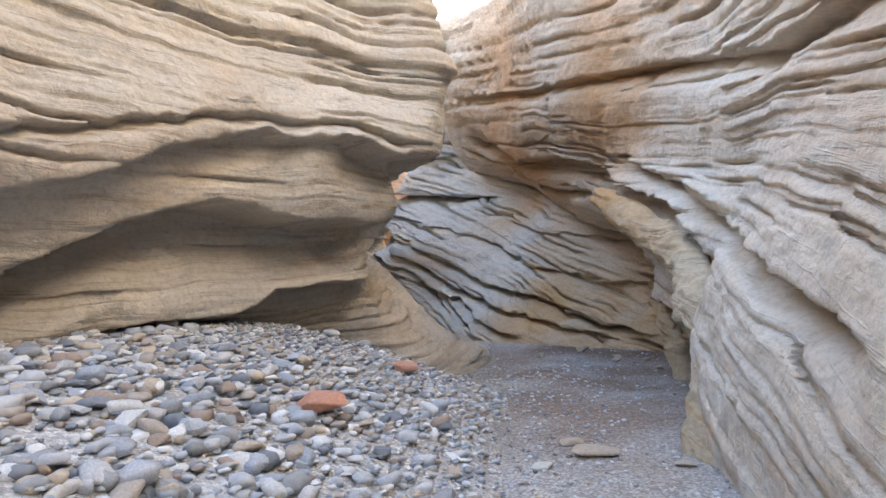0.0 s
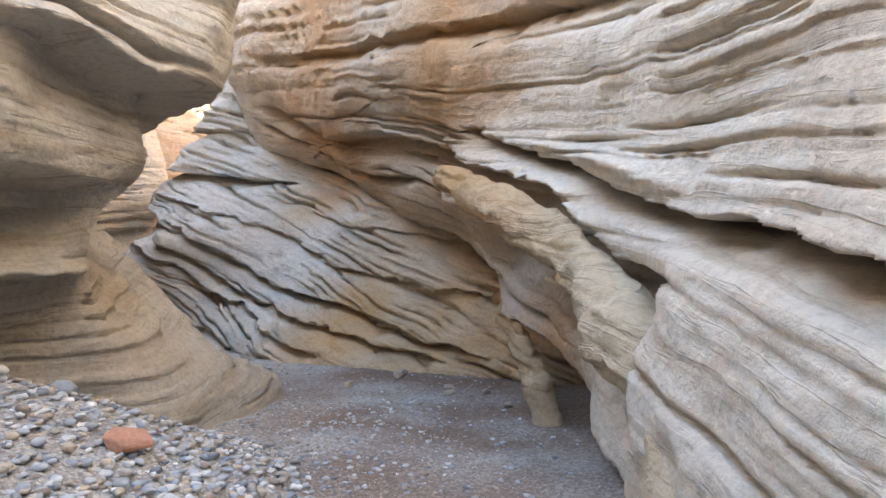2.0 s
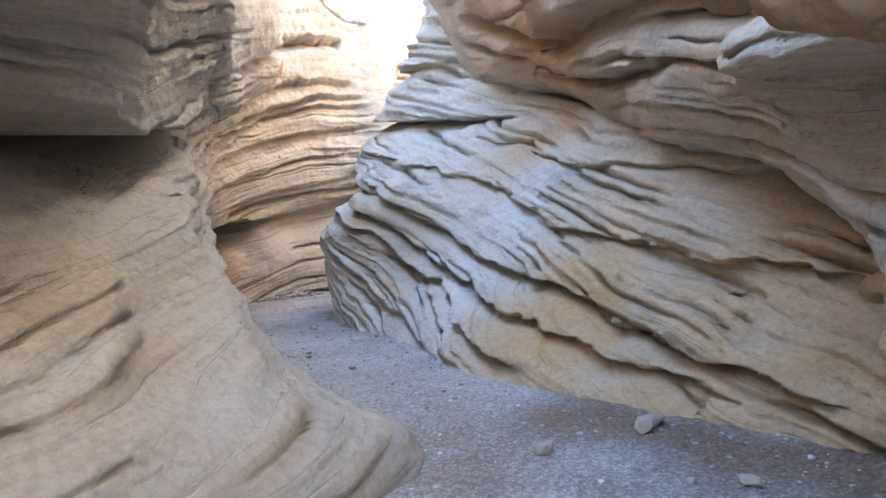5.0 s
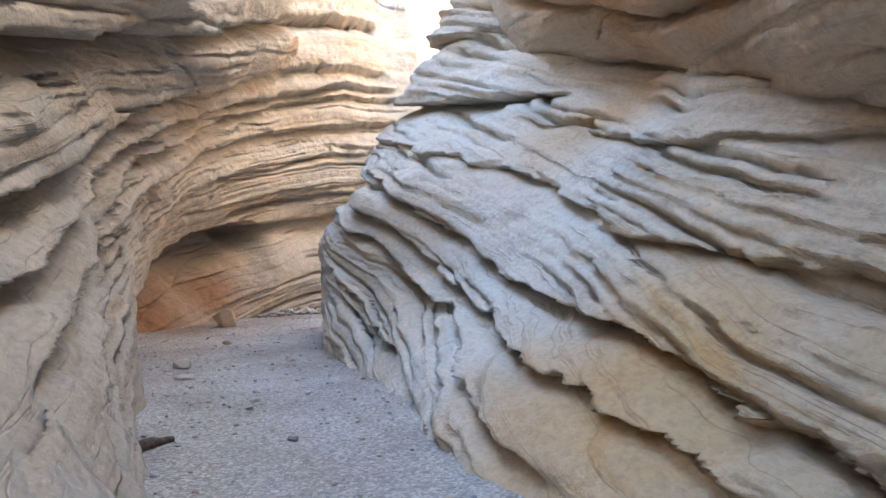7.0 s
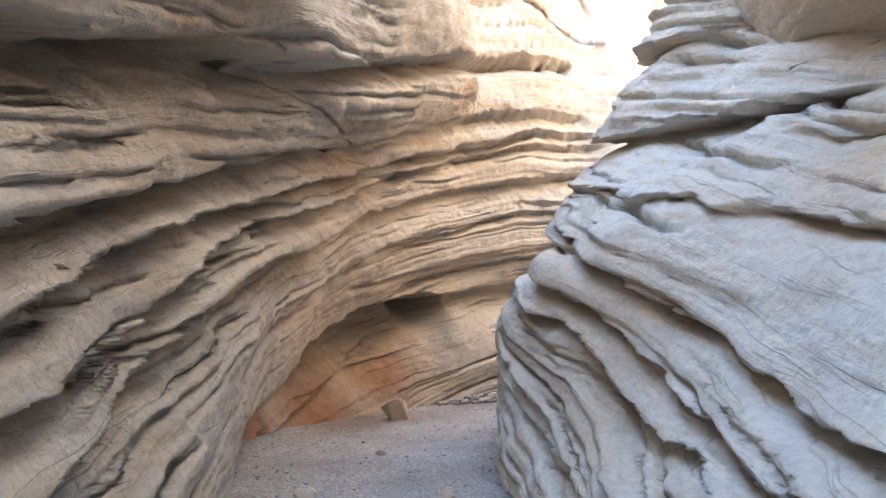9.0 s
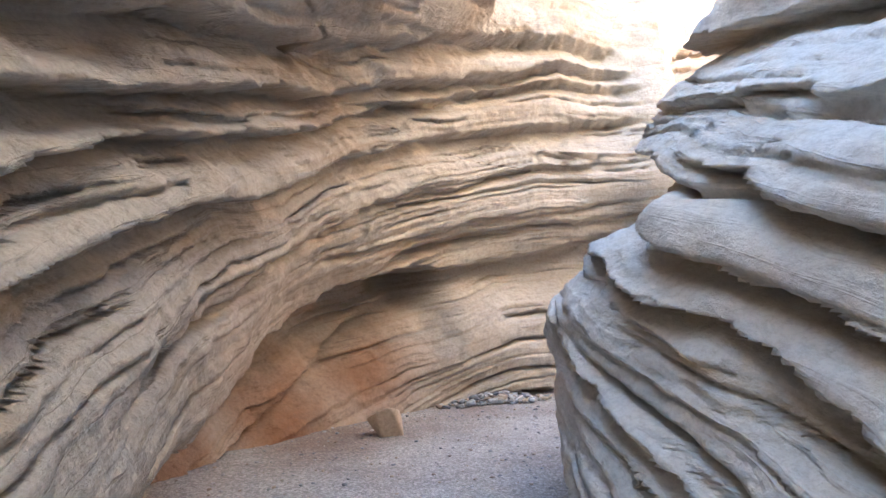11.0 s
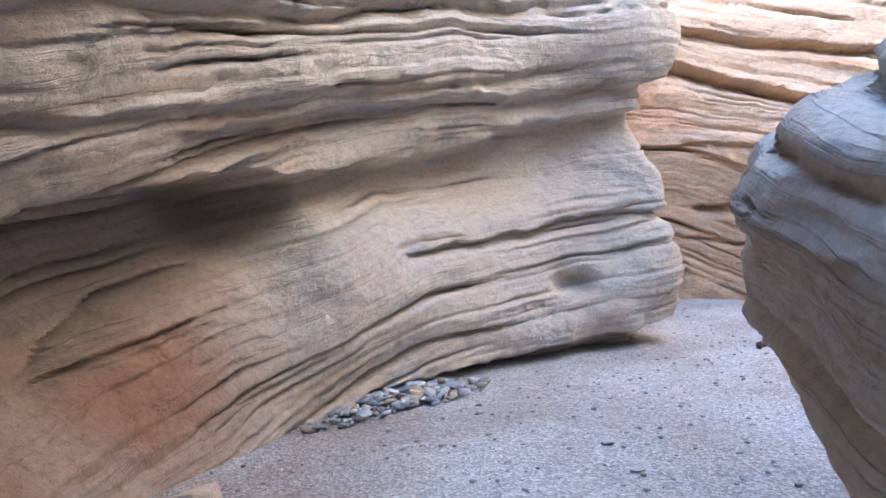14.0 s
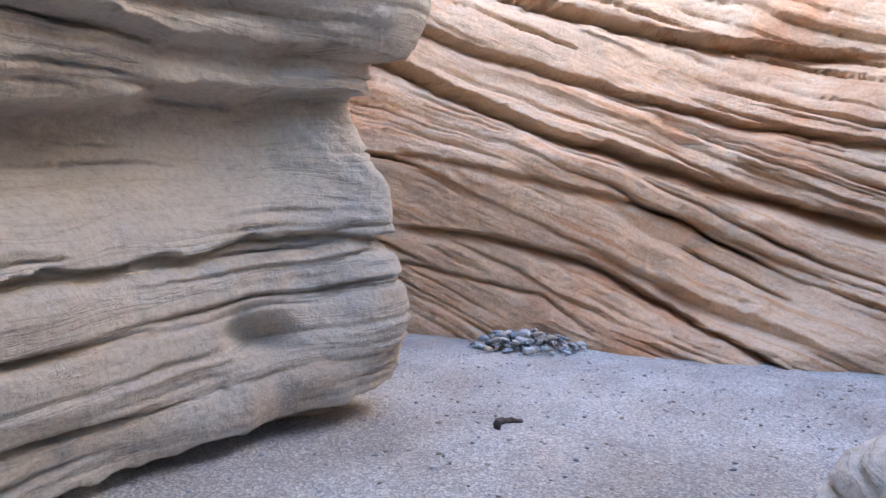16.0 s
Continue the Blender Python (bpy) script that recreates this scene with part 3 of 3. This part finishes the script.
NORTH_CUTS = [
    ([(-3, 4.3), (-2, 3.95), (0.2, 2.8), (1.9, 2.25), (3.7, 1.6), (5, 1.0)], 0.45, 0.2),
    ([(-2, 1.55), (-0.56, 1.41), (0.48, 1.16), (1.5, 0.62), (2.3, 0.0), (2.8, -0.3)], 0.3, 0.13),
    ([(-2.6, 4.7), (-1.6, 4.35), (0.2, 3.7), (1.9, 3.2), (3.7, 2.6), (5, 2.0)], 0.28, 0.15),
    ([(-2.6, 5.7), (-1.6, 5.4), (0.2, 4.7), (1.9, 4.25), (4, 3.7)], 0.4, 0.2),
    ([(-2.4, 2.6), (-1.1, 2.4), (0.65, 2.0), (1.9, 1.6), (3.4, 0.9)], 0.12, 0.12),
    ([(-2.4, 1.1), (-1.8, 1.03), (0.0, 0.66), (0.6, 0.05)], 0.15, 0.06),
]
wall_west = tagged(rock_wall("wall_west", west, beds_west, STONE, 0.15, 0.075, seed=3, cuts=WEST_CUTS, ribs=WEST_RIBS,
                             thin=0.2, thick=0.7, tall=8.2, lean=1.1,
                             # spots in the undercut hollow: brown stain that also paints its shade
                             stains_and_light=[(-4.6, 18.9, 0.2, 0.9), (-5.2, 20.4, 0.3, 1.0), (-5.1, 21.8, 0.6, 0.9)],
                             worn=[(0.7, 11.9, 0.6, 1.3), (-0.3, 13.4, 0.6, 0.9), (-4.6, 23.3, 1.5, 1.0), (-4.2, 19.6, 1.5, 0.8)]),
                   "pale tan bedded sandstone canyon wall with deep undercut ledges", "rock wall", kind="structure")
wall_east = tagged(rock_wall("wall_east", east, beds_east, STONE_EAST, 0.16, 0.06, seed=41, cuts=EAST_CUTS, ribs=EAST_RIBS,
                             # the high ochre spots paint the warm bounced light on the upper wall
                             stains_and_light=[(2.9, 12.0, 3.3, 1.6), (2.0, 16.0, 4.3, 2.2), (3.0, 10.4, 0.6, 0.5), (2.9, 6.0, 3.5, 1.6), (1.5, 17.0, 3.0, 0.9)],
                             worn=[(2.4, 6.8, 0.6, 1.5), (2.5, 8.3, 0.9, 0.9), (2.4, 4.5, 0.8, 1.5)]),
                   "smooth tan sandstone canyon wall hanging over the wash", "rock wall", kind="structure")
# low ochre spots: real stain, with the warm bounce painted in as well
wall_fin = tagged(rock_wall("wall_fin", fin, beds_fin, STONE_FIN, 0.17, 0.11, seed=77, cuts=FIN_CUTS, stains_and_light=[(2.8, 13.2, 0.5, 1.8), (1.9, 14.4, 0.5, 1.1), (1.4, 17.2, 2.6, 0.8)], worn=[(0.4, 17.4, 1.7, 0.8), (1.2, 16.2, 1.4, 0.8), (-1.9, 19.6, 0.6, 0.8)],
                            thin=0.1, thick=0.35),
                  "sloping grey and ochre slab of thin tilted sandstone beds", "rock wall", kind="structure")
wall_north = tagged(rock_wall("wall_north", north, beds_north, STONE_RED, 0.34, 0.06, seed=90, cuts=NORTH_CUTS, axis=0, tall=14, lean=2.2, thin=0.2, thick=0.7),
                    "rust and orange arched sandstone beds closing the bend", "rock wall", kind="structure")


def rock_rib(name, label, spine, beds, material, seed):
    """A worn rib of rock that stands clear of the wall: rows of x, y, z, half-thickness."""
    ctrl = np.array(spine, float)
    t = np.linspace(0, len(ctrl) - 1, 26 * (len(ctrl) - 1) + 1)
    line = catmull(ctrl, t)
    mid, rad = line[:, :3], line[:, 3]
    ahead = np.gradient(mid, axis=0)
    ahead /= np.linalg.norm(ahead, axis=1, keepdims=True)
    side = np.cross(ahead, (0, 0, 1.0))
    side /= np.linalg.norm(side, axis=1, keepdims=True)
    up = np.cross(side, ahead)
    cap = np.sqrt(np.clip(1 - (1 - np.clip(t / 0.35, 0, 1)) ** 2, 0.02, 1))
    turns = np.linspace(0, 2 * math.pi, 41)
    ring = side[:, None, :] * np.cos(turns)[None, :, None] * 1.15 + up[:, None, :] * np.sin(turns)[None, :, None]
    p = mid[:, None, :] + ring * (rad * cap)[:, None, None]
    h = beds(p[..., 0], p[..., 1], p[..., 2])
    rough, gap = bed_relief(p, h, 0.05, 0.16, seed, 0.015)
    p = p + ring * (0.05 * (rough - 0.5) - 0.03 * gap + 0.07 * fbm(p, 0.5, 3, seed) + 0.02 * fbm(p, 0.12, 3, seed + 4))[..., None]
    nu, nv = len(t), len(turns)
    a = (np.arange(nu - 1)[:, None] * nv + np.arange(nv - 1)[None, :]).ravel()
    faces = np.stack([a, a + 1, a + nv + 1, a + nv], 1)
    mesh = bpy.data.meshes.new(name)
    mesh.from_pydata(p.reshape(-1, 3).tolist(), [], faces.tolist())
    uv = np.stack([np.repeat(t[:, None] * 0.6, nv, 1), h], -1).reshape(-1, 2)
    mesh.uv_layers.new(name="beds").data.foreach_set("uv", uv[faces.ravel()].ravel())
    tint = mesh.attributes.new("stain_and_light", "FLOAT", "POINT")
    tint.data.foreach_set("value", np.repeat(np.clip(1.3 - t / 3.0, 0, 1), nv))
    mesh.polygons.foreach_set("use_smooth", np.ones(len(mesh.polygons), bool))
    mesh.materials.append(material)
    return tagged(new(name, mesh), label, "rock rib", kind="structure")


rock_rib("wall_rib_tongue", "ochre rounded tongue of sandstone under the ledge",
         [(2.38, 11.45, 2.0, 0.11), (2.48, 10.7, 1.75, 0.14), (2.58, 10.1, 1.52, 0.14), (2.72, 9.7, 1.3, 0.14), (2.82, 9.3, 1.02, 0.15),
          (2.76, 8.8, 0.78, 0.17), (2.68, 8.35, 0.45, 0.2), (2.55, 7.9, 0.05, 0.24), (2.5, 7.6, -0.3, 0.26)], beds_east, STONE_OCHRE, 301)
rock_rib("wall_rib_fold", "long brown fold of sandstone hanging in front of the slab",
         [(3.08, 11.9, 0.9, 0.09), (3.02, 11.5, 0.76, 0.12),
          (3.0, 11.0, 0.5, 0.12), (3.05, 10.7, 0.1, 0.11), (3.1, 10.6, -0.3, 0.12)], beds_east, STONE_OCHRE, 322)


# ---- wash floor ----
def bar_height(x, y):
    """The cobble bar that banks up against the west wall."""
    edge = np.interp(y, [0, 4, 6, 8, 9.5, 10.6, 11.4], [0.95, 1.0, 1.05, 1.2, 1.3, 0.9, 0.0])
    side = np.clip((edge - x) / 2.6, 0, 1)
    end = np.clip((11.8 - y) / 2.2, 0, 1)
    return 0.85 * (1 - (1 - side) ** 1.6) * end * end * (3 - 2 * end)


def ground_height(x, y):
    p = np.stack([x, y, 0 * x], -1)
    return bar_height(x, y) + 0.025 * fbm(p, 1.5, 4, 5) + 0.006 * fbm(p, 0.12, 2, 8)


def wash_floor():
    xs = np.concatenate([[-1500, -200, -40, -12], np.arange(-7, 5.01, 0.06), [12, 40, 200, 1500]])
    ys = np.concatenate([[-1500, -200, -40, -6], np.arange(0, 32.01, 0.06), [40, 60, 200, 1500]])
    gx, gy = np.meshgrid(xs, ys, indexing="ij")
    gz = ground_height(gx, gy)
    gz[(gx < -9) | (gx > 9) | (gy < -20) | (gy > 36)] = 8.6           # the mesa that the canyon is cut into
    pts = np.stack([gx, gy, gz], -1).reshape(-1, 3)
    nv = len(ys)
    a = (np.arange(len(xs) - 1)[:, None] * nv + np.arange(nv - 1)[None, :]).ravel()
    mesh = bpy.data.meshes.new("ground")
    mesh.from_pydata(pts.tolist(), [], np.stack([a, a + nv, a + nv + 1, a + 1], 1).tolist())
    mesh.polygons.foreach_set("use_smooth", np.ones(len(mesh.polygons), bool))
    mesh.materials.append(GRAVEL)
    mud = np.maximum(np.exp(-((pts[:, 0] - 2.3) / 1.5) ** 2 - ((pts[:, 1] - 11.2) / 3.4) ** 2), 0.7 * np.exp(-((pts[:, 0] + 4.9) / 0.8) ** 2 - ((pts[:, 1] - 21.5) / 2.2) ** 2))
    mud = np.clip(mud * (1 + 0.6 * fbm(pts, 0.7, 3, 12)), 0, 1)
    mesh.attributes.new("silt", "FLOAT", "POINT").data.foreach_set("value", mud)
    return new("ground", mesh)


tagged(wash_floor(), "flat grey-brown wash of sand and fine gravel", "ground", kind="structure")


# ---- loose stones ----
def hull(rng, points, flat=1.0, boxy=0.0):
    """One rough stone about a metre across: the hull of points on a lumpy ball."""
    bm = bmesh.new()
    for _ in range(points):
        v = Vector(rng.normal(size=3)).normalized()
        m = max(abs(c) for c in v)
        v = v.lerp(v / m * 0.85, boxy) * (0.42 + 0.10 * rng.rand())
        bm.verts.new((v.x, v.y, v.z * flat))
    bmesh.ops.convex_hull(bm, input=bm.verts)
    loose = [v for v in bm.verts if not v.link_faces]
    bmesh.ops.delete(bm, geom=loose, context="VERTS")
    return bm


def mesh_of(name, bm, material, smooth=True):
    mesh = bpy.data.meshes.new(name)
    bm.to_mesh(mesh)
    bm.free()
    mesh.polygons.foreach_set("use_smooth", np.full(len(mesh.polygons), smooth))
    mesh.materials.append(material)
    return mesh


STONES = [mesh_of("stone", hull(np.random.RandomState(200 + k), 26, 0.46 + 0.06 * (k % 5), 0.35 * (k % 3)), PEBBLE, k % 3 < 2) for k in range(12)]


def scatter(name, rows, material):
    """Many stones as one mesh: rows of x, y, z, size, turn, which."""
    pts, faces, at = [], [], 0
    shapes = []
    for mesh in STONES:
        co = np.empty(len(mesh.vertices) * 3)
        mesh.vertices.foreach_get("co", co)
        shapes.append((co.reshape(-1, 3), np.array([list(f.vertices) for f in mesh.polygons])))
    for x, y, z, size, turn, which, stretch in rows:
        co, fs = shapes[which]
        c, s = math.cos(turn), math.sin(turn)
        q = co * (size * stretch, size / stretch, size)
        q = np.stack([q[:, 0] * c - q[:, 1] * s + x, q[:, 0] * s + q[:, 1] * c + y, q[:, 2] + z], 1)
        pts.append(q)
        faces.append(fs + at)
        at += len(co)
    mesh = bpy.data.meshes.new(name)
    mesh.from_pydata(np.concatenate(pts).tolist(), [], np.concatenate(faces).tolist())
    mesh.polygons.foreach_set("use_smooth", np.ones(len(mesh.polygons), bool))
    mesh.materials.append(material)
    return new(name, mesh)


TX, TY = np.arange(-6, 4.01, 0.08), np.arange(2, 31.01, 0.08)
TABLE = ground_height(*np.meshgrid(TX, TY, indexing="ij"))


def height_at(x, y):
    return float(TABLE[int((x + 6) / 0.08 + 0.5), int((y - 2) / 0.08 + 0.5)])


def pile(name, label, spots, near, x0, y0):
    """A heap: the stones that near() picks are parts, the rest one mesh of stuff."""
    heap = tagged(new(name), label, "stones")
    heap.location = (x0, y0, height_at(x0, y0))
    rest, count = [], 0
    for row in spots:
        x, y, z, size, turn, which, stretch = row
        if count < 290 and near(x, y, size):
            ob = new("stone", STONES[which])
            ob.parent = heap
            ob.location = (x - x0, y - y0, z - heap.location.z)
            ob.rotation_euler = (0.3 * math.sin(9 * turn), 0.3 * math.cos(7 * turn), turn)
            ob.scale = (size * stretch, size / stretch, size)
            count += 1
        else:
            rest.append(row)
    if rest:
        ob = tagged(scatter("rubble_fill", rest, PEBBLE), kind="stuff")
        ob.parent = heap
        ob.matrix_parent_inverse = Matrix.Translation(heap.location).inverted()
    return heap


rng = np.random.RandomState(5)


def bar_stones():
    out = []
    for _ in range(17000):
        x, y = rng.uniform(-2.4, 1.4), rng.uniform(3.2, 11.2)
        b = height_at(x, y)
        if b < 0.02 + 0.09 * rng.rand():
            continue
        coarse = np.clip((b - 0.05) / 0.3, 0, 1) * np.clip((8.8 - y) / 2.2, 0.02, 1)
        size = (0.022 + 0.04 * rng.rand()) if rng.rand() > 0.45 * coarse else 0.055 + 0.10 * rng.rand() ** 2.4
        out.append((x, y, height_at(x, y) + size * (0.05 + 0.22 * rng.rand()), size, rng.uniform(0, 6.28), rng.randint(12), rng.uniform(0.85, 1.4)))
    return out


pile("cobble_bar", "bank of loose grey river cobbles against the canyon wall", bar_stones(), lambda x, y, size: size > 0.09 and 5.2 < y < 8.2 and x > -1.6, -0.5, 7.0)


def heap_stones(cx, cy, along, length, width, height, count, big):
    c, s = math.cos(radians(along)), math.sin(radians(along))
    out = []
    for _ in range(count):
        a, b = rng.normal() * 0.42, rng.normal() * 0.42
        if a * a + b * b > 1:
            continue
        x, y = cx + c * a * length - s * b * width, cy + s * a * length + c * b * width
        size = big * (0.3 + 0.7 * rng.rand() ** 2)
        out.append((x, y, height_at(x, y) + height * (1 - a * a - b * b) * rng.rand() + size * 0.2, size, rng.uniform(0, 6.28), rng.randint(12), rng.uniform(0.8, 1.5)))
    return out


pile("stone_heap", "low heap of broken grey stones at the wall foot", heap_stones(-4.35, 23.55, 58, 0.95, 0.3, 0.10, 330, 0.14), lambda x, y, size: size > 0.05, -4.35, 23.55)
pile("stone_heap", "heap of pale stone chips below the rust wall", heap_stones(-0.35, 28.75, -10, 0.8, 0.45, 0.22, 330, 0.15), lambda x, y, size: size > 0.055, -0.35, 28.75)


def grit():
    out = []
    for k in range(15000):
        y = rng.uniform(10, 29) if k > 4200 else rng.uniform(5.5, 12)
        x = rng.uniform(-5.2, 3.2) if k > 4200 else rng.normal(1.3, 0.55)
        size = 0.009 + 0.036 * rng.rand() ** 3
        out.append((x, y, height_at(x, y) + size * 0.1, size, rng.uniform(0, 6.28), rng.randint(12), rng.uniform(0.8, 1.4)))
    return out


tagged(scatter("grit", grit(), PEBBLE), "scattered small stones over the wash", "gravel", kind="stuff")


def slab(name, label, x, y, size, flat, turn, material, seed, boxy=0.7, sink=0.1):
    """A single larger stone lying on the wash."""
    r = np.random.RandomState(seed)
    bm = hull(r, 12 if boxy > 0.9 else 18, flat, boxy)
    bmesh.ops.bevel(bm, geom=list(bm.edges), offset=0.02, segments=1, affect="EDGES")
    ob = tagged(new(name, mesh_of(name, bm, material, False)), label, "stone")
    low = min(v.co.z for v in ob.data.vertices) * size
    ob.location = (x, y, height_at(x, y) - low - sink * size * flat)
    ob.rotation_euler = (0, 0, radians(turn))
    ob.scale = (size, size * 0.7, size)
    return ob


slab("red_slab", "weathered red sandstone slab lying on the cobbles", 0.20, 7.32, 0.34, 0.45, 20, RED_SLAB, 1, sink=-0.1)
slab("red_slab", "small red sandstone slab at the edge of the cobbles", 0.45, 9.0, 0.28, 0.5, -10, RED_SLAB, 2, sink=-0.1)
slab("tan_slab", "flat tan sandstone slab lying on the gravel", 1.73, 7.92, 0.4, 0.18, -5, TAN_SLAB, 10)
slab("tan_slab", "small tan sandstone chip on the gravel", 1.63, 8.21, 0.2, 0.3, 10, TAN_SLAB, 11)
slab("stone", "pale flat stone on the gravel", 1.40, 7.65, 0.17, 0.3, 0, PALE, 12)
slab("stone", "thin tan stone on the gravel beside the wall", 2.20, 7.59, 0.16, 0.25, 0, TAN_SLAB, 13)
slab("stone", "ochre stone on the reddish gravel", 2.36, 13.19, 0.2, 0.6, 15, TAN_SLAB, 14)
slab("stone", "rounded ochre stone on the reddish gravel", 1.73, 12.72, 0.14, 0.7, 40, TAN_SLAB, 15)
slab("stone", "brown stone half sunk in the gravel", 2.60, 12.00, 0.13, 0.6, 0, TAN_SLAB, 16)
slab("stone", "brown stone beside its like on the gravel", 2.95, 11.93, 0.12, 0.6, 30, TAN_SLAB, 17)
slab("stone", "dark brown flat stone on the gravel", 2.97, 11.36, 0.15, 0.4, 60, TAN_SLAB, 18)
slab("stone", "small ochre stone by the slab foot", 2.29, 13.05, 0.16, 0.6, 60, TAN_SLAB, 19)
slab("stone", "pale rounded stone on the dark wash", -2.54, 17.32, 0.22, 0.75, 10, PALE, 20)
slab("stone", "flat pale stone beside a rounded one", -2.12, 16.77, 0.22, 0.3, -10, PALE, 21)
slab("stone", "small white stone on the wash", -1.63, 17.92, 0.15, 0.6, 0, PALE, 22)
slab("stone", "small grey stone on the wash", -0.84, 15.76, 0.1, 0.5, 0, PEBBLE, 23)
slab("stone", "small grey stone in the middle of the wash", -0.12, 15.04, 0.08, 0.6, 0, PEBBLE, 24)
slab("stone", "white chip on the grey gravel", -2.72, 22.64, 0.1, 0.4, 0, PALE, 25)
slab("stone", "small pale stone half sunk in the wash", -0.94, 16.01, 0.10, 0.6, 20, PALE, 27)
slab("stone", "grey chip lying on the wash", -0.66, 16.35, 0.07, 0.5, 50, PEBBLE, 28)
slab("stone", "thin grey chip on the dark wash", -1.28, 17.18, 0.08, 0.4, 10, PEBBLE, 29)
slab("stone", "tan stone lying beneath the arched wall", -3.02, 18.90, 0.14, 0.5, 35, TAN_SLAB, 30)
slab("stone", "pale flat chip on the grey gravel", -2.54, 22.20, 0.10, 0.35, 5, PALE, 31)
slab("stone", "pale broken chip near the stone heap", -3.94, 22.45, 0.09, 0.4, 70, PALE, 32)
slab("stone", "white pebble beside the stone heap", -3.67, 23.29, 0.06, 0.6, 0, PALE, 33)
slab("stone", "rust stone among chips by the slab foot", 2.67, 12.26, 0.13, 0.5, 15, TAN_SLAB, 34)
slab("stone", "small tan chip on the reddish gravel", 2.42, 12.31, 0.07, 0.5, 80, TAN_SLAB, 35)
slab("stone", "brown chip on the reddish silt", 2.44, 12.66, 0.08, 0.5, 25, TAN_SLAB, 36)
slab("boulder", "square-edged tan boulder standing by the wall", -4.44, 21.07, 0.5, 0.95, 70, TAN_SLAB, 26, boxy=1.0)


def driftwood(name, label, x0, y0, x1, y1, thick, bend, seed):
    """A weathered stick: a bent tapering tube with a stub."""
    wood, tree, shader = nodes_of("dead_wood")
    pos = tree.nodes.new("ShaderNodeTexCoord")
    fibre = add(tree, "ShaderNodeTexNoise", Scale=30.0, Detail=5.0)
    tree.links.new(pos.outputs["Object"], fibre.inputs["Vector"])
    tree.links.new(ramp(tree, fibre.outputs[0], [(0.3, (0.03, 0.022, 0.018)), (0.7, (0.12, 0.09, 0.07))]).outputs[0], shader.inputs["Base Color"])
    shader.inputs["Roughness"].default_value = 0.9
    r = np.random.RandomState(seed)
    bm = bmesh.new()
    rings = []
    for k in range(9):
        f = k / 8
        x, y = x0 + (x1 - x0) * f, y0 + (y1 - y0) * f
        x, y = x - (y1 - y0) * bend * math.sin(3.1 * f), y + (x1 - x0) * bend * math.sin(3.1 * f)
        rad = thick * (1 - 0.5 * f) * (0.85 + 0.3 * r.rand())
        side = Vector((-(y1 - y0), x1 - x0, 0)).normalized()
        mid = Vector((x, y, height_at(x, y) + rad * 0.8))
        rings.append([bm.verts.new(mid + side * rad * math.cos(a * 0.785) + Vector((0, 0, rad * math.sin(a * 0.785)))) for a in range(8)])
    for p, q in zip(rings, rings[1:]):
        for a in range(8):
            bm.faces.new((p[a], p[(a + 1) % 8], q[(a + 1) % 8], q[a]))
    bm.faces.new(rings[0][::-1])
    bm.faces.new(rings[-1])
    bmesh.ops.recalc_face_normals(bm, faces=bm.faces)
    return tagged(new(name, mesh_of(name, bm, wood)), label, "driftwood")


driftwood("driftwood", "short dark piece of driftwood on the wash", -0.83, 14.50, -0.82, 14.86, 0.045, 0.06, 3)
driftwood("stick", "crooked black stick lying on the gravel", -1.50, 25.60, -1.26, 25.77, 0.035, 0.25, 4)
